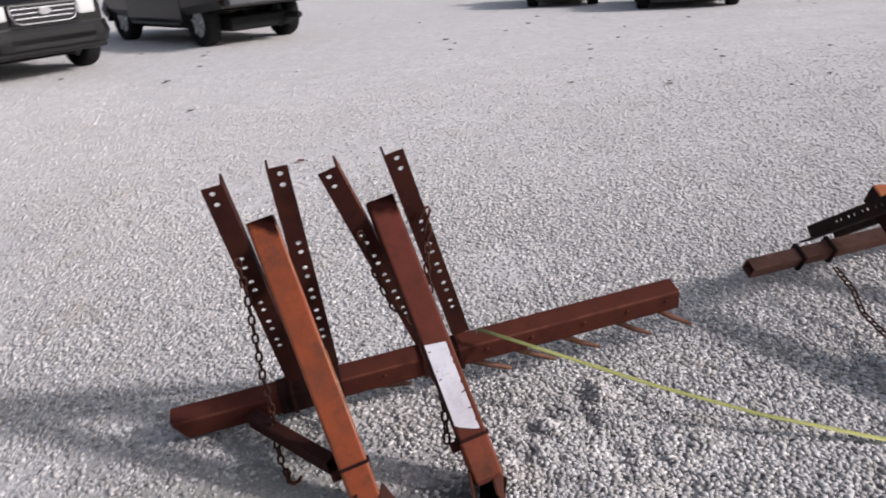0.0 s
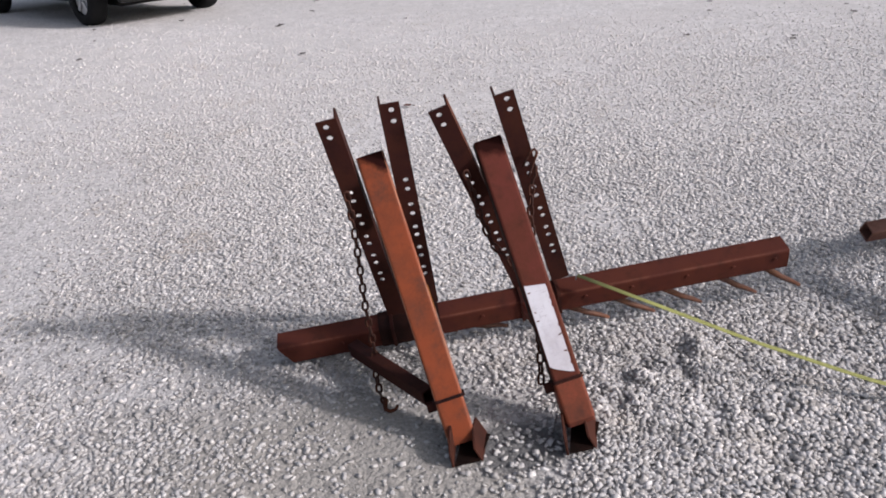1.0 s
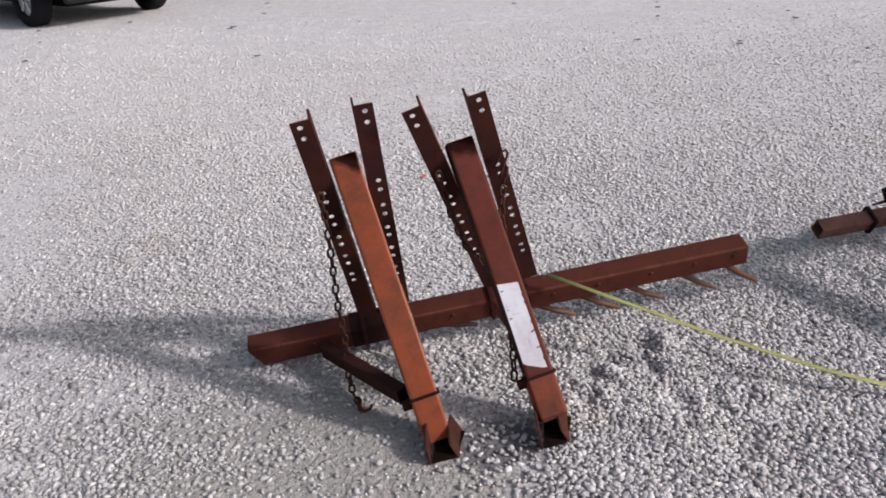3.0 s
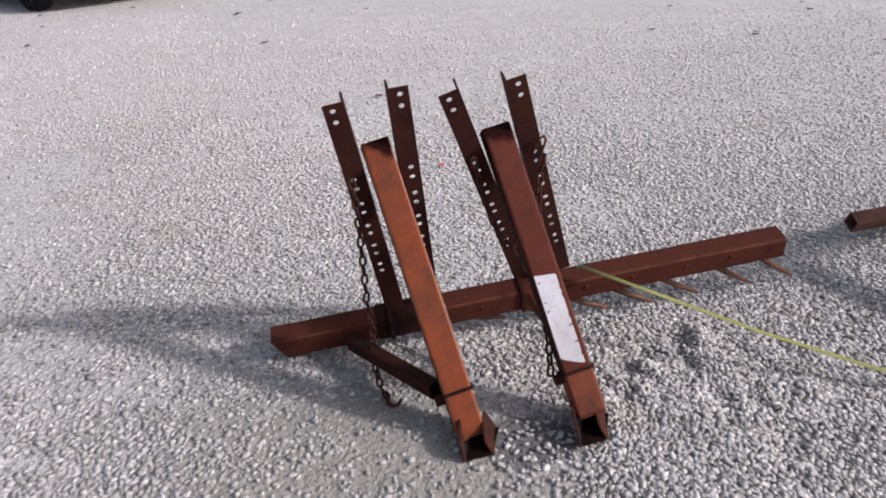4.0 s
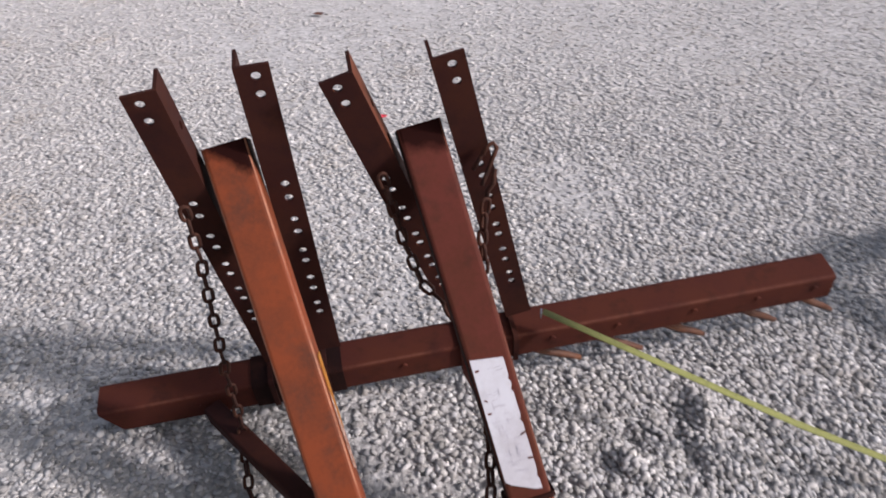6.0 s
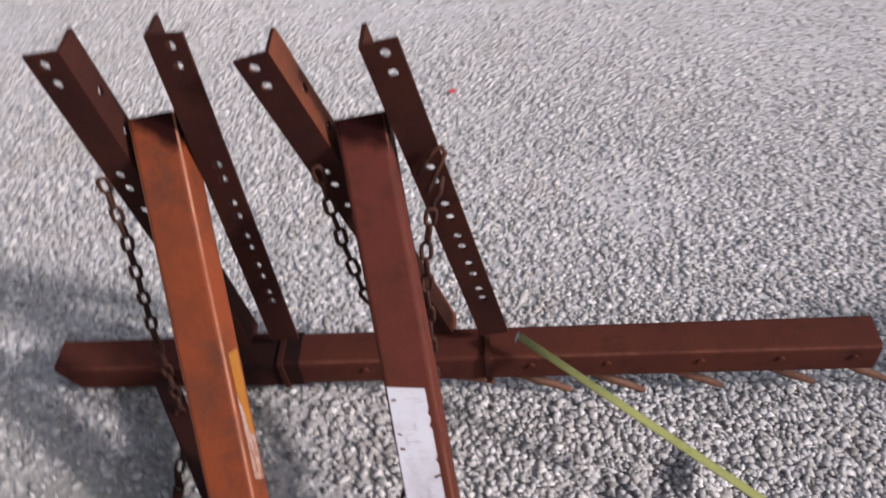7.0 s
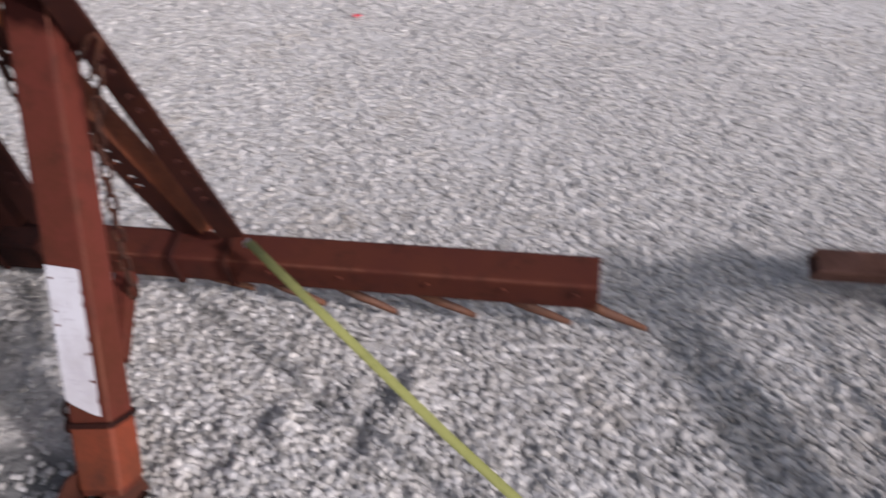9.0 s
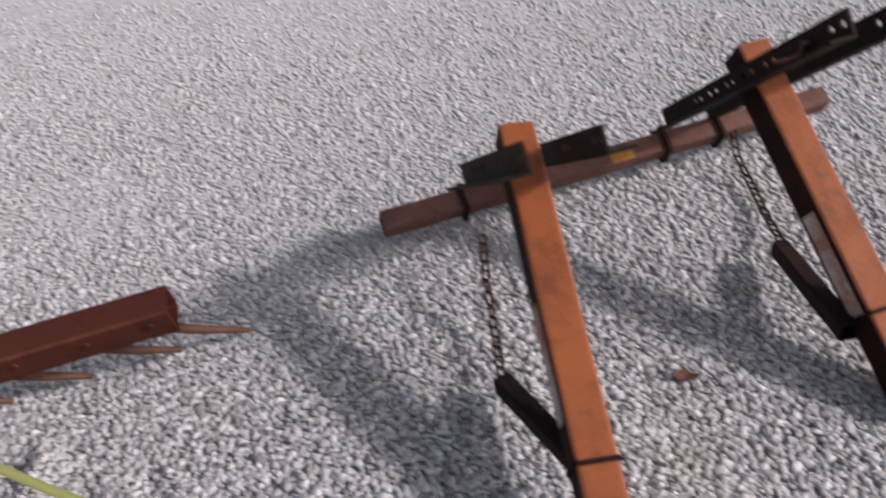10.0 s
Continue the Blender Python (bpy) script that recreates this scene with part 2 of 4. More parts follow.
def stone_material():
    m, t, b = material("pale_limestone_gravel", 0.9)
    b.inputs["Specular IOR Level"].default_value = 0.15
    N, L = t.nodes.new, t.links.new
    g = N("ShaderNodeNewGeometry")
    r = N("ShaderNodeValToRGB")
    e = r.color_ramp.elements
    e[0].position, e[0].color = 0.0, (0.21, 0.200, 0.192, 1)
    e[1].position, e[1].color = 1.0, (0.66, 0.632, 0.622, 1)
    for p, c in ((0.12, (0.32, 0.300, 0.285, 1)), (0.3, (0.40, 0.376, 0.357, 1)), (0.45, (0.44, 0.424, 0.424, 1)), (0.6, (0.48, 0.450, 0.430, 1)), (0.75, (0.50, 0.480, 0.478, 1)), (0.88, (0.58, 0.543, 0.514, 1))):
        x = e.new(p)
        x.color = c
    L(g.outputs["Random Per Island"], r.inputs[0])
    co, n = N("ShaderNodeTexCoord"), N("ShaderNodeTexNoise")
    n.inputs["Scale"].default_value, n.inputs["Detail"].default_value = 160, 4
    L(co.outputs["Object"], n.inputs["Vector"])
    mr = N("ShaderNodeMapRange")
    mr.inputs["To Min"].default_value, mr.inputs["To Max"].default_value = 0.78, 1.18
    L(n.outputs["Fac"], mr.inputs["Value"])
    mu = N("ShaderNodeMixRGB")
    mu.blend_type = "MULTIPLY"
    mu.inputs[0].default_value = 1
    L(r.outputs[0], mu.inputs[1])
    L(mr.outputs[0], mu.inputs[2])
    dusty = N("ShaderNodeMixRGB")
    mask = fines_mask(t, co)
    half = N("ShaderNodeMath")
    half.operation = "MULTIPLY"
    half.inputs[1].default_value = 0.28
    L(mask.outputs[0], half.inputs[0])
    L(half.outputs[0], dusty.inputs[0])
    L(mu.outputs[0], dusty.inputs[1])
    dusty.inputs[2].default_value = (0.300, 0.293, 0.285, 1)
    # stones turn paler and more even farther out along y
    sep, lr, depth = N("ShaderNodeSeparateXYZ"), N("ShaderNodeMapRange"), N("ShaderNodeMixRGB")
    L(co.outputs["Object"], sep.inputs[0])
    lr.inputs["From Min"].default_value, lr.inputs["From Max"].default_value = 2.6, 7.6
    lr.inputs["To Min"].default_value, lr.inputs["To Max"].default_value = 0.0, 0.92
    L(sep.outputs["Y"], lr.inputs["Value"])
    L(thinning(t, sep.outputs["X"], lr.outputs[0]), depth.inputs[0])
    L(dusty.outputs[0], depth.inputs[1])
    depth.inputs[2].default_value = (0.64, 0.605, 0.588, 1)
    tan, tr, stain = N("ShaderNodeTexNoise"), N("ShaderNodeMapRange"), N("ShaderNodeMixRGB")
    tan.inputs["Scale"].default_value, tan.inputs["Detail"].default_value = 2.6, 4
    L(co.outputs["Object"], tan.inputs["Vector"])
    tr.inputs["From Min"].default_value, tr.inputs["From Max"].default_value = 0.58, 0.72
    tr.inputs["To Min"].default_value, tr.inputs["To Max"].default_value = 0.0, 0.45
    L(tan.outputs["Fac"], tr.inputs["Value"])
    L(tr.outputs[0], stain.inputs[0])
    L(depth.outputs[0], stain.inputs[1])
    stain.inputs[2].default_value = (0.40, 0.345, 0.29, 1)
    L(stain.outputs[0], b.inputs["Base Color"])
    return m


def ground_material():
    """Limestone fines with small stones pressed in, broad dusty patches and a shadow painted between the feet."""
    m, t, b = material("packed_limestone", 0.9)
    N, L = t.nodes.new, t.links.new
    co = N("ShaderNodeTexCoord")
    vo = N("ShaderNodeTexVoronoi")
    vo.inputs["Scale"].default_value = 48
    vo2 = N("ShaderNodeTexVoronoi")
    vo2.inputs["Scale"].default_value = 110
    patch, spots = N("ShaderNodeTexNoise"), N("ShaderNodeTexNoise")
    patch.inputs["Scale"].default_value, patch.inputs["Detail"].default_value = 0.9, 6
    spots.inputs["Scale"].default_value, spots.inputs["Detail"].default_value = 6.0, 6
    for n in (vo, vo2, patch, spots):
        L(co.outputs["Object"], n.inputs["Vector"])
    sep = N("ShaderNodeSeparateColor")
    L(vo.outputs["Color"], sep.inputs[0])
    r = N("ShaderNodeValToRGB")
    e = r.color_ramp.elements
    e[0].position, e[0].color = 0.0, (0.22, 0.21, 0.204, 1)
    e[1].position, e[1].color = 1.0, (0.66, 0.628, 0.617, 1)
    x = e.new(0.12)
    x.color = (0.44, 0.417, 0.408, 1)
    L(sep.outputs[0], r.inputs[0])
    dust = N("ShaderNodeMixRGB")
    # base tone of the ground rises with y, less so to the right
    depth = N("ShaderNodeSeparateXYZ")
    L(co.outputs["Object"], depth.inputs[0])
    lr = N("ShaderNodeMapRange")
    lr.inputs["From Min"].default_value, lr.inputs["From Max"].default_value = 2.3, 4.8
    L(depth.outputs["Y"], lr.inputs["Value"])
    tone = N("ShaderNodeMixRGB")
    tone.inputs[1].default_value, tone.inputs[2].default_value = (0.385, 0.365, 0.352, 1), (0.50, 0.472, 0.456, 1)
    L(thinning(t, depth.outputs["X"], lr.outputs[0]), tone.inputs[0])
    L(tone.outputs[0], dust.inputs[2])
    pr = N("ShaderNodeMapRange")
    pr.inputs["From Min"].default_value, pr.inputs["From Max"].default_value = 0.38, 0.62
    pr.inputs["To Min"].default_value, pr.inputs["To Max"].default_value = 0.2, 0.75
    L(patch.outputs["Fac"], pr.inputs["Value"])
    L(pr.outputs[0], dust.inputs[0])
    L(r.outputs[0], dust.inputs[1])
    mr = N("ShaderNodeMapRange")
    mr.inputs["To Min"].default_value, mr.inputs["To Max"].default_value = 0.8, 1.2
    L(spots.outputs["Fac"], mr.inputs["Value"])
    mu = N("ShaderNodeMixRGB")
    mu.blend_type = "MULTIPLY"
    mu.inputs[0].default_value = 1
    fines = N("ShaderNodeMixRGB")
    fines.inputs[2].default_value = (0.300, 0.280, 0.256, 1)
    L(fines_mask(t, co).outputs[0], fines.inputs[0])
    L(dust.outputs[0], fines.inputs[1])
    # dark ragged ellipse: the shadow between the arms' feet, painted on the ground
    spot, far, edge, foot_shade = N("ShaderNodeMapping"), N("ShaderNodeVectorMath"), N("ShaderNodeMapRange"), N("ShaderNodeMixRGB")
    spot.inputs["Location"].default_value, spot.inputs["Scale"].default_value = (-0.10 / 0.17, -1.99 / 0.13, 0), (1 / 0.17, 1 / 0.13, 0)
    far.operation = "LENGTH"
    L(co.outputs["Object"], spot.inputs["Vector"])
    L(spot.outputs[0], far.inputs[0])
    ragged = N("ShaderNodeMath")
    ragged.operation = "MULTIPLY_ADD"
    ragged.inputs[1].default_value = 0.5
    L(spots.outputs["Fac"], ragged.inputs[0])
    L(far.outputs["Value"], ragged.inputs[2])
    edge.inputs["From Min"].default_value, edge.inputs["From Max"].default_value = 1.05, 1.30
    edge.inputs["To Min"].default_value, edge.inputs["To Max"].default_value = 1.0, 0.0
    L(ragged.outputs[0], edge.inputs["Value"])
    L(edge.outputs[0], foot_shade.inputs[0])
    L(fines.outputs[0], foot_shade.inputs[1])
    foot_shade.inputs[2].default_value = (0.135, 0.131, 0.128, 1)
    L(foot_shade.outputs[0], mu.inputs[1])
    L(mr.outputs[0], mu.inputs[2])
    grain, gr, speck = N("ShaderNodeTexNoise"), N("ShaderNodeMapRange"), N("ShaderNodeMixRGB")
    grain.inputs["Scale"].default_value, grain.inputs["Detail"].default_value, grain.inputs["Roughness"].default_value = 70.0, 6, 0.7
    L(co.outputs["Object"], grain.inputs["Vector"])
    gr.inputs["From Min"].default_value, gr.inputs["From Max"].default_value = 0.32, 0.68
    gr.inputs["To Min"].default_value, gr.inputs["To Max"].default_value = 0.70, 1.28
    L(grain.outputs["Fac"], gr.inputs["Value"])
    speck.blend_type = "MULTIPLY"
    speck.inputs[0].default_value = 1
    L(mu.outputs[0], speck.inputs[1])
    L(gr.outputs[0], speck.inputs[2])
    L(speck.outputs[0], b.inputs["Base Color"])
    inv, inv2, add = N("ShaderNodeMath"), N("ShaderNodeMath"), N("ShaderNodeMath")
    inv.operation = inv2.operation = "MULTIPLY"
    inv.inputs[1].default_value, inv2.inputs[1].default_value = -1.0, -0.5
    L(vo.outputs["Distance"], inv.inputs[0])
    L(vo2.outputs["Distance"], inv2.inputs[0])
    L(inv.outputs[0], add.inputs[0])
    L(inv2.outputs[0], add.inputs[1])
    bp = N("ShaderNodeBump")
    br = N("ShaderNodeMapRange")
    br.inputs["From Min"].default_value, br.inputs["From Max"].default_value = 3.0, 7.5
    br.inputs["To Min"].default_value, br.inputs["To Max"].default_value = 0.55, 0.12
    L(depth.outputs["Y"], br.inputs["Value"])
    L(br.outputs[0], bp.inputs["Strength"])
    bp.inputs["Distance"].default_value = 0.010
    L(add.outputs[0], bp.inputs["Height"])
    L(bp.outputs[0], b.inputs["Normal"])
    return m


M_STONE = stone_material()
M_GROUND = ground_material()


# ---- mesh helpers ----
def empty(name, at, label, category, group=""):
    ob = new(name)
    ob.location = at
    ob.empty_display_size = 0.1
    bpy.context.view_layer.update()
    return tagged(ob, label, category, group)


def link_mesh(name, me, mat, parent=None, label=""):
    me.materials.append(mat)
    ob = new(name, me)
    if parent is not None:
        ob.parent = parent
        bpy.context.view_layer.update()
        ob.matrix_parent_inverse = parent.matrix_world.inverted()
    return tagged(ob, label)


def part(name, bm, mat, parent=None, label="", smooth=False):
    """Links a bmesh, built in world metres, as one mesh under a thing or a part."""
    bmesh.ops.recalc_face_normals(bm, faces=bm.faces)
    me = bpy.data.meshes.new(name)
    bm.to_mesh(me)
    bm.free()
    if smooth:
        for p in me.polygons:
            p.use_smooth = True
    return link_mesh(name, me, mat, parent, label)


def recoat(ob, mat, one, two=None):
    """Gives a second coat to the faces that look along one, or along the corner between one and two."""
    ob.data.materials.append(mat)
    one = Vector(one).normalized()
    for p in ob.data.polygons:
        if two is None:
            hit = p.normal.dot(one) > 0.95
        else:
            hit = abs(p.normal.dot(one)) > 0.5 and abs(p.normal.dot(Vector(two).normalized())) > 0.5
        if hit:
            p.material_index = len(ob.data.materials) - 1
    return ob


def rounded(w, h, r, seg=3):
    """Corner-rounded rectangle, counter-clockwise."""
    pts = []
    for cx, cy, a in ((1, 1, 0), (-1, 1, 90), (-1, -1, 180), (1, -1, 270)):
        for i in range(seg + 1):
            q = radians(a + 90 * i / seg)
            pts.append((cx * (w / 2 - r) + r * math.cos(q), cy * (h / 2 - r) + r * math.sin(q)))
    return pts


def frame_of(axis, side):
    z = Vector(axis).normalized()
    x = (Vector(side) - z * Vector(side).dot(z)).normalized()
    return x, z.cross(x), z


def tube(p0, p1, side, w, h, wall=0.006, r=0.009, closed=False, bm=None, skew=0.0):
    """Square tube from p0 to p1; w along side, h across it; hollow with open ends unless closed. skew lengthens the far end on the -h face."""
    bm = bm or bmesh.new()
    p0, p1 = Vector(p0), Vector(p1)
    x, y, z = frame_of(p1 - p0, side)
    rings = []
    for wall_in in ((0.0,) if closed else (0.0, wall)):
        prof = rounded(w - 2 * wall_in, h - 2 * wall_in, max(0.002, r - wall_in))
        for p, k in ((p0, 0), (p1, 1)):
            rings.append([bm.verts.new(p + x * a + y * b + z * (k * skew * (0.5 - b / h))) for a, b in prof])
    n = len(rings[0])
    for i in range(n):
        j = (i + 1) % n
        bm.faces.new((rings[0][i], rings[0][j], rings[1][j], rings[1][i]))
        if not closed:
            bm.faces.new((rings[2][j], rings[2][i], rings[3][i], rings[3][j]))
            bm.faces.new((rings[0][j], rings[0][i], rings[2][i], rings[2][j]))
            bm.faces.new((rings[1][i], rings[1][j], rings[3][j], rings[3][i]))
    if closed:
        bm.faces.new(rings[0][::-1])
        bm.faces.new(rings[1])
    return bm


def box(at, size, rot=None, bevel=0.0, bm=None):
    bm = bm or bmesh.new()
    m = Matrix.Translation(at) @ (rot.to_4x4() if rot else Matrix()) @ Matrix.Diagonal((*size, 1))
    made = bmesh.ops.create_cube(bm, size=1.0, matrix=m)
    if bevel:
        edges = list({e for v in made["verts"] for e in v.link_edges})
        bmesh.ops.bevel(bm, geom=edges, offset=bevel, segments=2, affect="EDGES", profile=0.6)
    return bm


def rod(points, radius, seg=10, taper=1.0, bm=None):
    """A round bar along points, capped; taper is the last radius over the first."""
    bm = bm or bmesh.new()
    P = [Vector(p) for p in points]
    rings = []
    for i, p in enumerate(P):
        d = (P[min(i + 1, len(P) - 1)] - P[max(i - 1, 0)]).normalized()
        x = d.orthogonal().normalized() if i == 0 else (x - d * x.dot(d)).normalized()
        y = d.cross(x)
        q = radius * (1 + (taper - 1) * i / (len(P) - 1))
        rings.append([bm.verts.new(p + (x * math.cos(k) + y * math.sin(k)) * q) for k in [2 * math.pi * s / seg for s in range(seg)]])
    for a, b in zip(rings, rings[1:]):
        for i in range(seg):
            j = (i + 1) % seg
            bm.faces.new((a[i], a[j], b[j], b[i]))
    bm.faces.new(rings[0][::-1])
    bm.faces.new(rings[-1])
    return bm


def holed_plate(bm, o, ex, ey, ez, width, length, thick, holes):
    """A flat bar with round holes: o its corner, ex across, ey along, ez through its thickness."""
    from mathutils.geometry import delaunay_2d_cdt
    pts = [Vector((0, 0)), Vector((width, 0)), Vector((width, length)), Vector((0, length))]
    loops = [[0, 1, 2, 3]]
    for hx, hy, hr in holes:
        start = len(pts)
        for k in range(12):
            q = -2 * math.pi * k / 12
            pts.append(Vector((hx + hr * math.cos(q), hy + hr * math.sin(q))))
        loops.append(list(range(start, start + 12)))
    vs, es, fs, _, _, _ = delaunay_2d_cdt(pts, [], loops, 2, 1e-6)
    low = [bm.verts.new(o + ex * p.x + ey * p.y) for p in vs]
    top = [bm.verts.new(o + ex * p.x + ey * p.y + ez * thick) for p in vs]
    count = {}
    for f in fs:
        bm.faces.new([top[i] for i in f])
        bm.faces.new([low[i] for i in reversed(f)])
        for i, j in zip(f, f[1:] + f[:1]):
            count[(i, j)] = 1
    for i, j in count:
        if (j, i) not in count:
            bm.faces.new((low[i], low[j], top[j], top[i]))
    return bm


HOLES = (0.022, 0.060, 0.27, 0.305, 0.365, 0.40, 0.455, 0.487, 0.54, 0.575, 0.625, 0.655)


def angle_iron(outer_top, outer_foot, toward, back, width=0.063, thick=0.007):
    """An L-section bar with holes. The outer edge of its front flange runs from top to foot; toward points to its corner, back along the other flange."""
    T, F = Vector(outer_top), Vector(outer_foot)
    length = (F - T).length
    ey = (F - T).normalized()
    ex = Vector(toward)
    ex = (ex - ey * ex.dot(ey)).normalized()
    ez = Vector(back)
    ez = (ez - ey * ez.dot(ey) - ex * ez.dot(ex)).normalized()
    bm = bmesh.new()
    holed_plate(bm, T, ex, ey, ez, width, length, thick, [(width * 0.42, s, 0.009) for s in HOLES if s < length - 0.02])
    holed_plate(bm, T + ex * width + ez * (thick + 0.0002), ez, ey, -ex, width - thick, length, thick, [(width * 0.5, s, 0.009) for s in (0.11, 0.20)])
    return bm


# chain: one link mesh, shared by all links
def link_data(length=0.042, width=0.026, wire=0.0042):
    bm = bmesh.new()
    n, seg = 16, 6
    rings = []
    for i in range(n):
        q = 2 * math.pi * i / n
        r = width / 2 - wire
        off = (length - width) / 2 * (1 if math.cos(q) >= 0 else -1)
        if abs(math.cos(q)) < 1e-6:
            off = 0
        c = Vector((off + r * math.cos(q), r * math.sin(q), 0))
        d = Vector((math.cos(q), math.sin(q), 0))
        rings.append([bm.verts.new(c + d * wire * math.cos(k) + Vector((0, 0, 1)) * wire * math.sin(k)) for k in [2 * math.pi * s / seg for s in range(seg)]])
    for a in range(n):
        b = (a + 1) % n
        for i in range(seg):
            j = (i + 1) % seg
            bm.faces.new((rings[a][i], rings[b][i], rings[b][j], rings[a][j]))
    bmesh.ops.recalc_face_normals(bm, faces=bm.faces)
    me = bpy.data.meshes.new("link")
    bm.to_mesh(me)
    bm.free()
    for p in me.polygons:
        p.use_smooth = True
    me.materials.append(M_CHAIN)
    return me


LINK = link_data()


def chain(points, label, hook=False, pitch=0.033):
    """A hanging chain of separate links along a polyline; it may end in a grab hook."""
    P = [Vector(p) for p in points]
    root = empty("chain", P[-1], label, "chain", "chains")
    seglen = [(b - a).length for a, b in zip(P, P[1:])]
    total, k, s = sum(seglen), 0, pitch / 2
    base = root.matrix_world.inverted()
    while s < total:
        rest, i = s, 0
        while rest > seglen[i]:
            rest -= seglen[i]
            i += 1
        p = P[i].lerp(P[i + 1], rest / seglen[i])
        d = (P[i + 1] - P[i]).normalized()
        d = (d + Vector((0.10 * math.sin(3.1 * k), 0.10 * math.cos(2.3 * k), 0))).normalized()
        side = Vector((0.5, -0.75, 0.1)) if k % 2 else Vector((0.8, 0.5, 0.1))
        x, y, z = frame_of(d, side)
        m = Matrix.Translation(p) @ Matrix((z, x, y)).transposed().to_4x4()
        ob = new("link", LINK)
        ob.parent = root
        ob.matrix_parent_inverse = base
        ob.matrix_basis = m
        s += pitch
        k += 1
    if hook:
        e = P[-1]
        pts = [e + Vector(v) for v in ((-0.002, 0.010, 0.004), (0.002, -0.010, 0.0), (0.010, -0.032, -0.002), (0.028, -0.040, -0.002), (0.043, -0.030, 0.0), (0.045, -0.012, 0.002))]
        part("hook", rod(pts, 0.0085, 8, 0.6), M_HOOK, root, "rusty grab hook", True)
    return root


# ---- ground ----
kick = random.Random(21)
MOUNDS = [(-0.9, 1.7, 0.012, 0.3), (1.4, 2.0, 0.014, 0.3), (0.66, 2.30, 0.016, 0.22)]
MOUNDS += [(kick.uniform(0.36, 0.98), kick.uniform(1.98, 2.56), kick.choice((-1, 1)) * kick.uniform(0.008, 0.020), kick.uniform(0.035, 0.085)) for _ in range(22)]
FURROWS = [(kick.uniform(0.34, 0.96), kick.uniform(2.18, 2.62), k * kick.uniform(0.006, 0.013), kick.uniform(0.035, 0.075), kick.uniform(0.022, 0.036)) for k in (-1, 1) for _ in range(16)]


def ground_height(x, y):
    """Level round the implements with some kicked-up heaps; beyond, the yard falls gently away."""
    z = 0.006 * np.sin(2.1 * x + 1.0) * np.sin(1.7 * y)
    for cx, cy, h, r in MOUNDS:
        z = z + h * np.exp(-((x - cx) ** 2 + (y - cy) ** 2) / (r * r))
    for cx, cy, h, along, across in FURROWS:
        a, b = 0.34 * (x - cx) - 0.94 * (y - cy), 0.94 * (x - cx) + 0.34 * (y - cy)
        z = z + h * np.exp(-(a / along) ** 2 - (b / across) ** 2)
    d = np.clip(y - 6.5, 0, 13.5)
    return z * np.clip((6 - y) / 2, 0, 1) - 0.05 * d * d / (d + 0.8)


def heaped(x, y):
    """1 where clean gravel lies thick and open, right of the arms; 0 on the packed yard."""
    a, b = np.clip((x - 0.22) * 7, -30, 30), np.clip((y - 2.75 - 0.15 * x) * 5, -30, 30)
    return 1 / ((1 + np.exp(-a)) * (1 + np.exp(b)))


bm = bmesh.new()
gx = [-400, -60, -20, -9, -6, -4, -3] + [-2 + 0.06 * i for i in range(38)] + [0.28 + 0.024 * i for i in range(32)] + [1.06 + 0.06 * i for i in range(33)] + [3.5, 4, 6, 9, 20, 60, 400]
gy = [-400, -60, -20, -6, -3, -1, 0.5] + [1.2 + 0.06 * i for i in range(13)] + [1.98 + 0.024 * i for i in range(30)] + [2.70 + 0.06 * i for i in range(21)] + [4.4, 5, 5.5, 6, 6.5, 7, 7.5, 8, 9, 10, 11, 12, 13, 14, 16, 18, 20, 40, 100, 600]
grid = [[bm.verts.new((x, y, float(ground_height(x, y) - 0.0014 - 0.0080 * heaped(x, y)))) for x in gx] for y in gy]
for a, b in zip(grid, grid[1:]):
    for i in range(len(gx) - 1):
        bm.faces.new((a[i], a[i + 1], b[i + 1], b[i]))
tagged(part("ground", bm, M_GROUND, None, "", True), "pale packed limestone gravel yard in low sun", "ground", "", "structure")


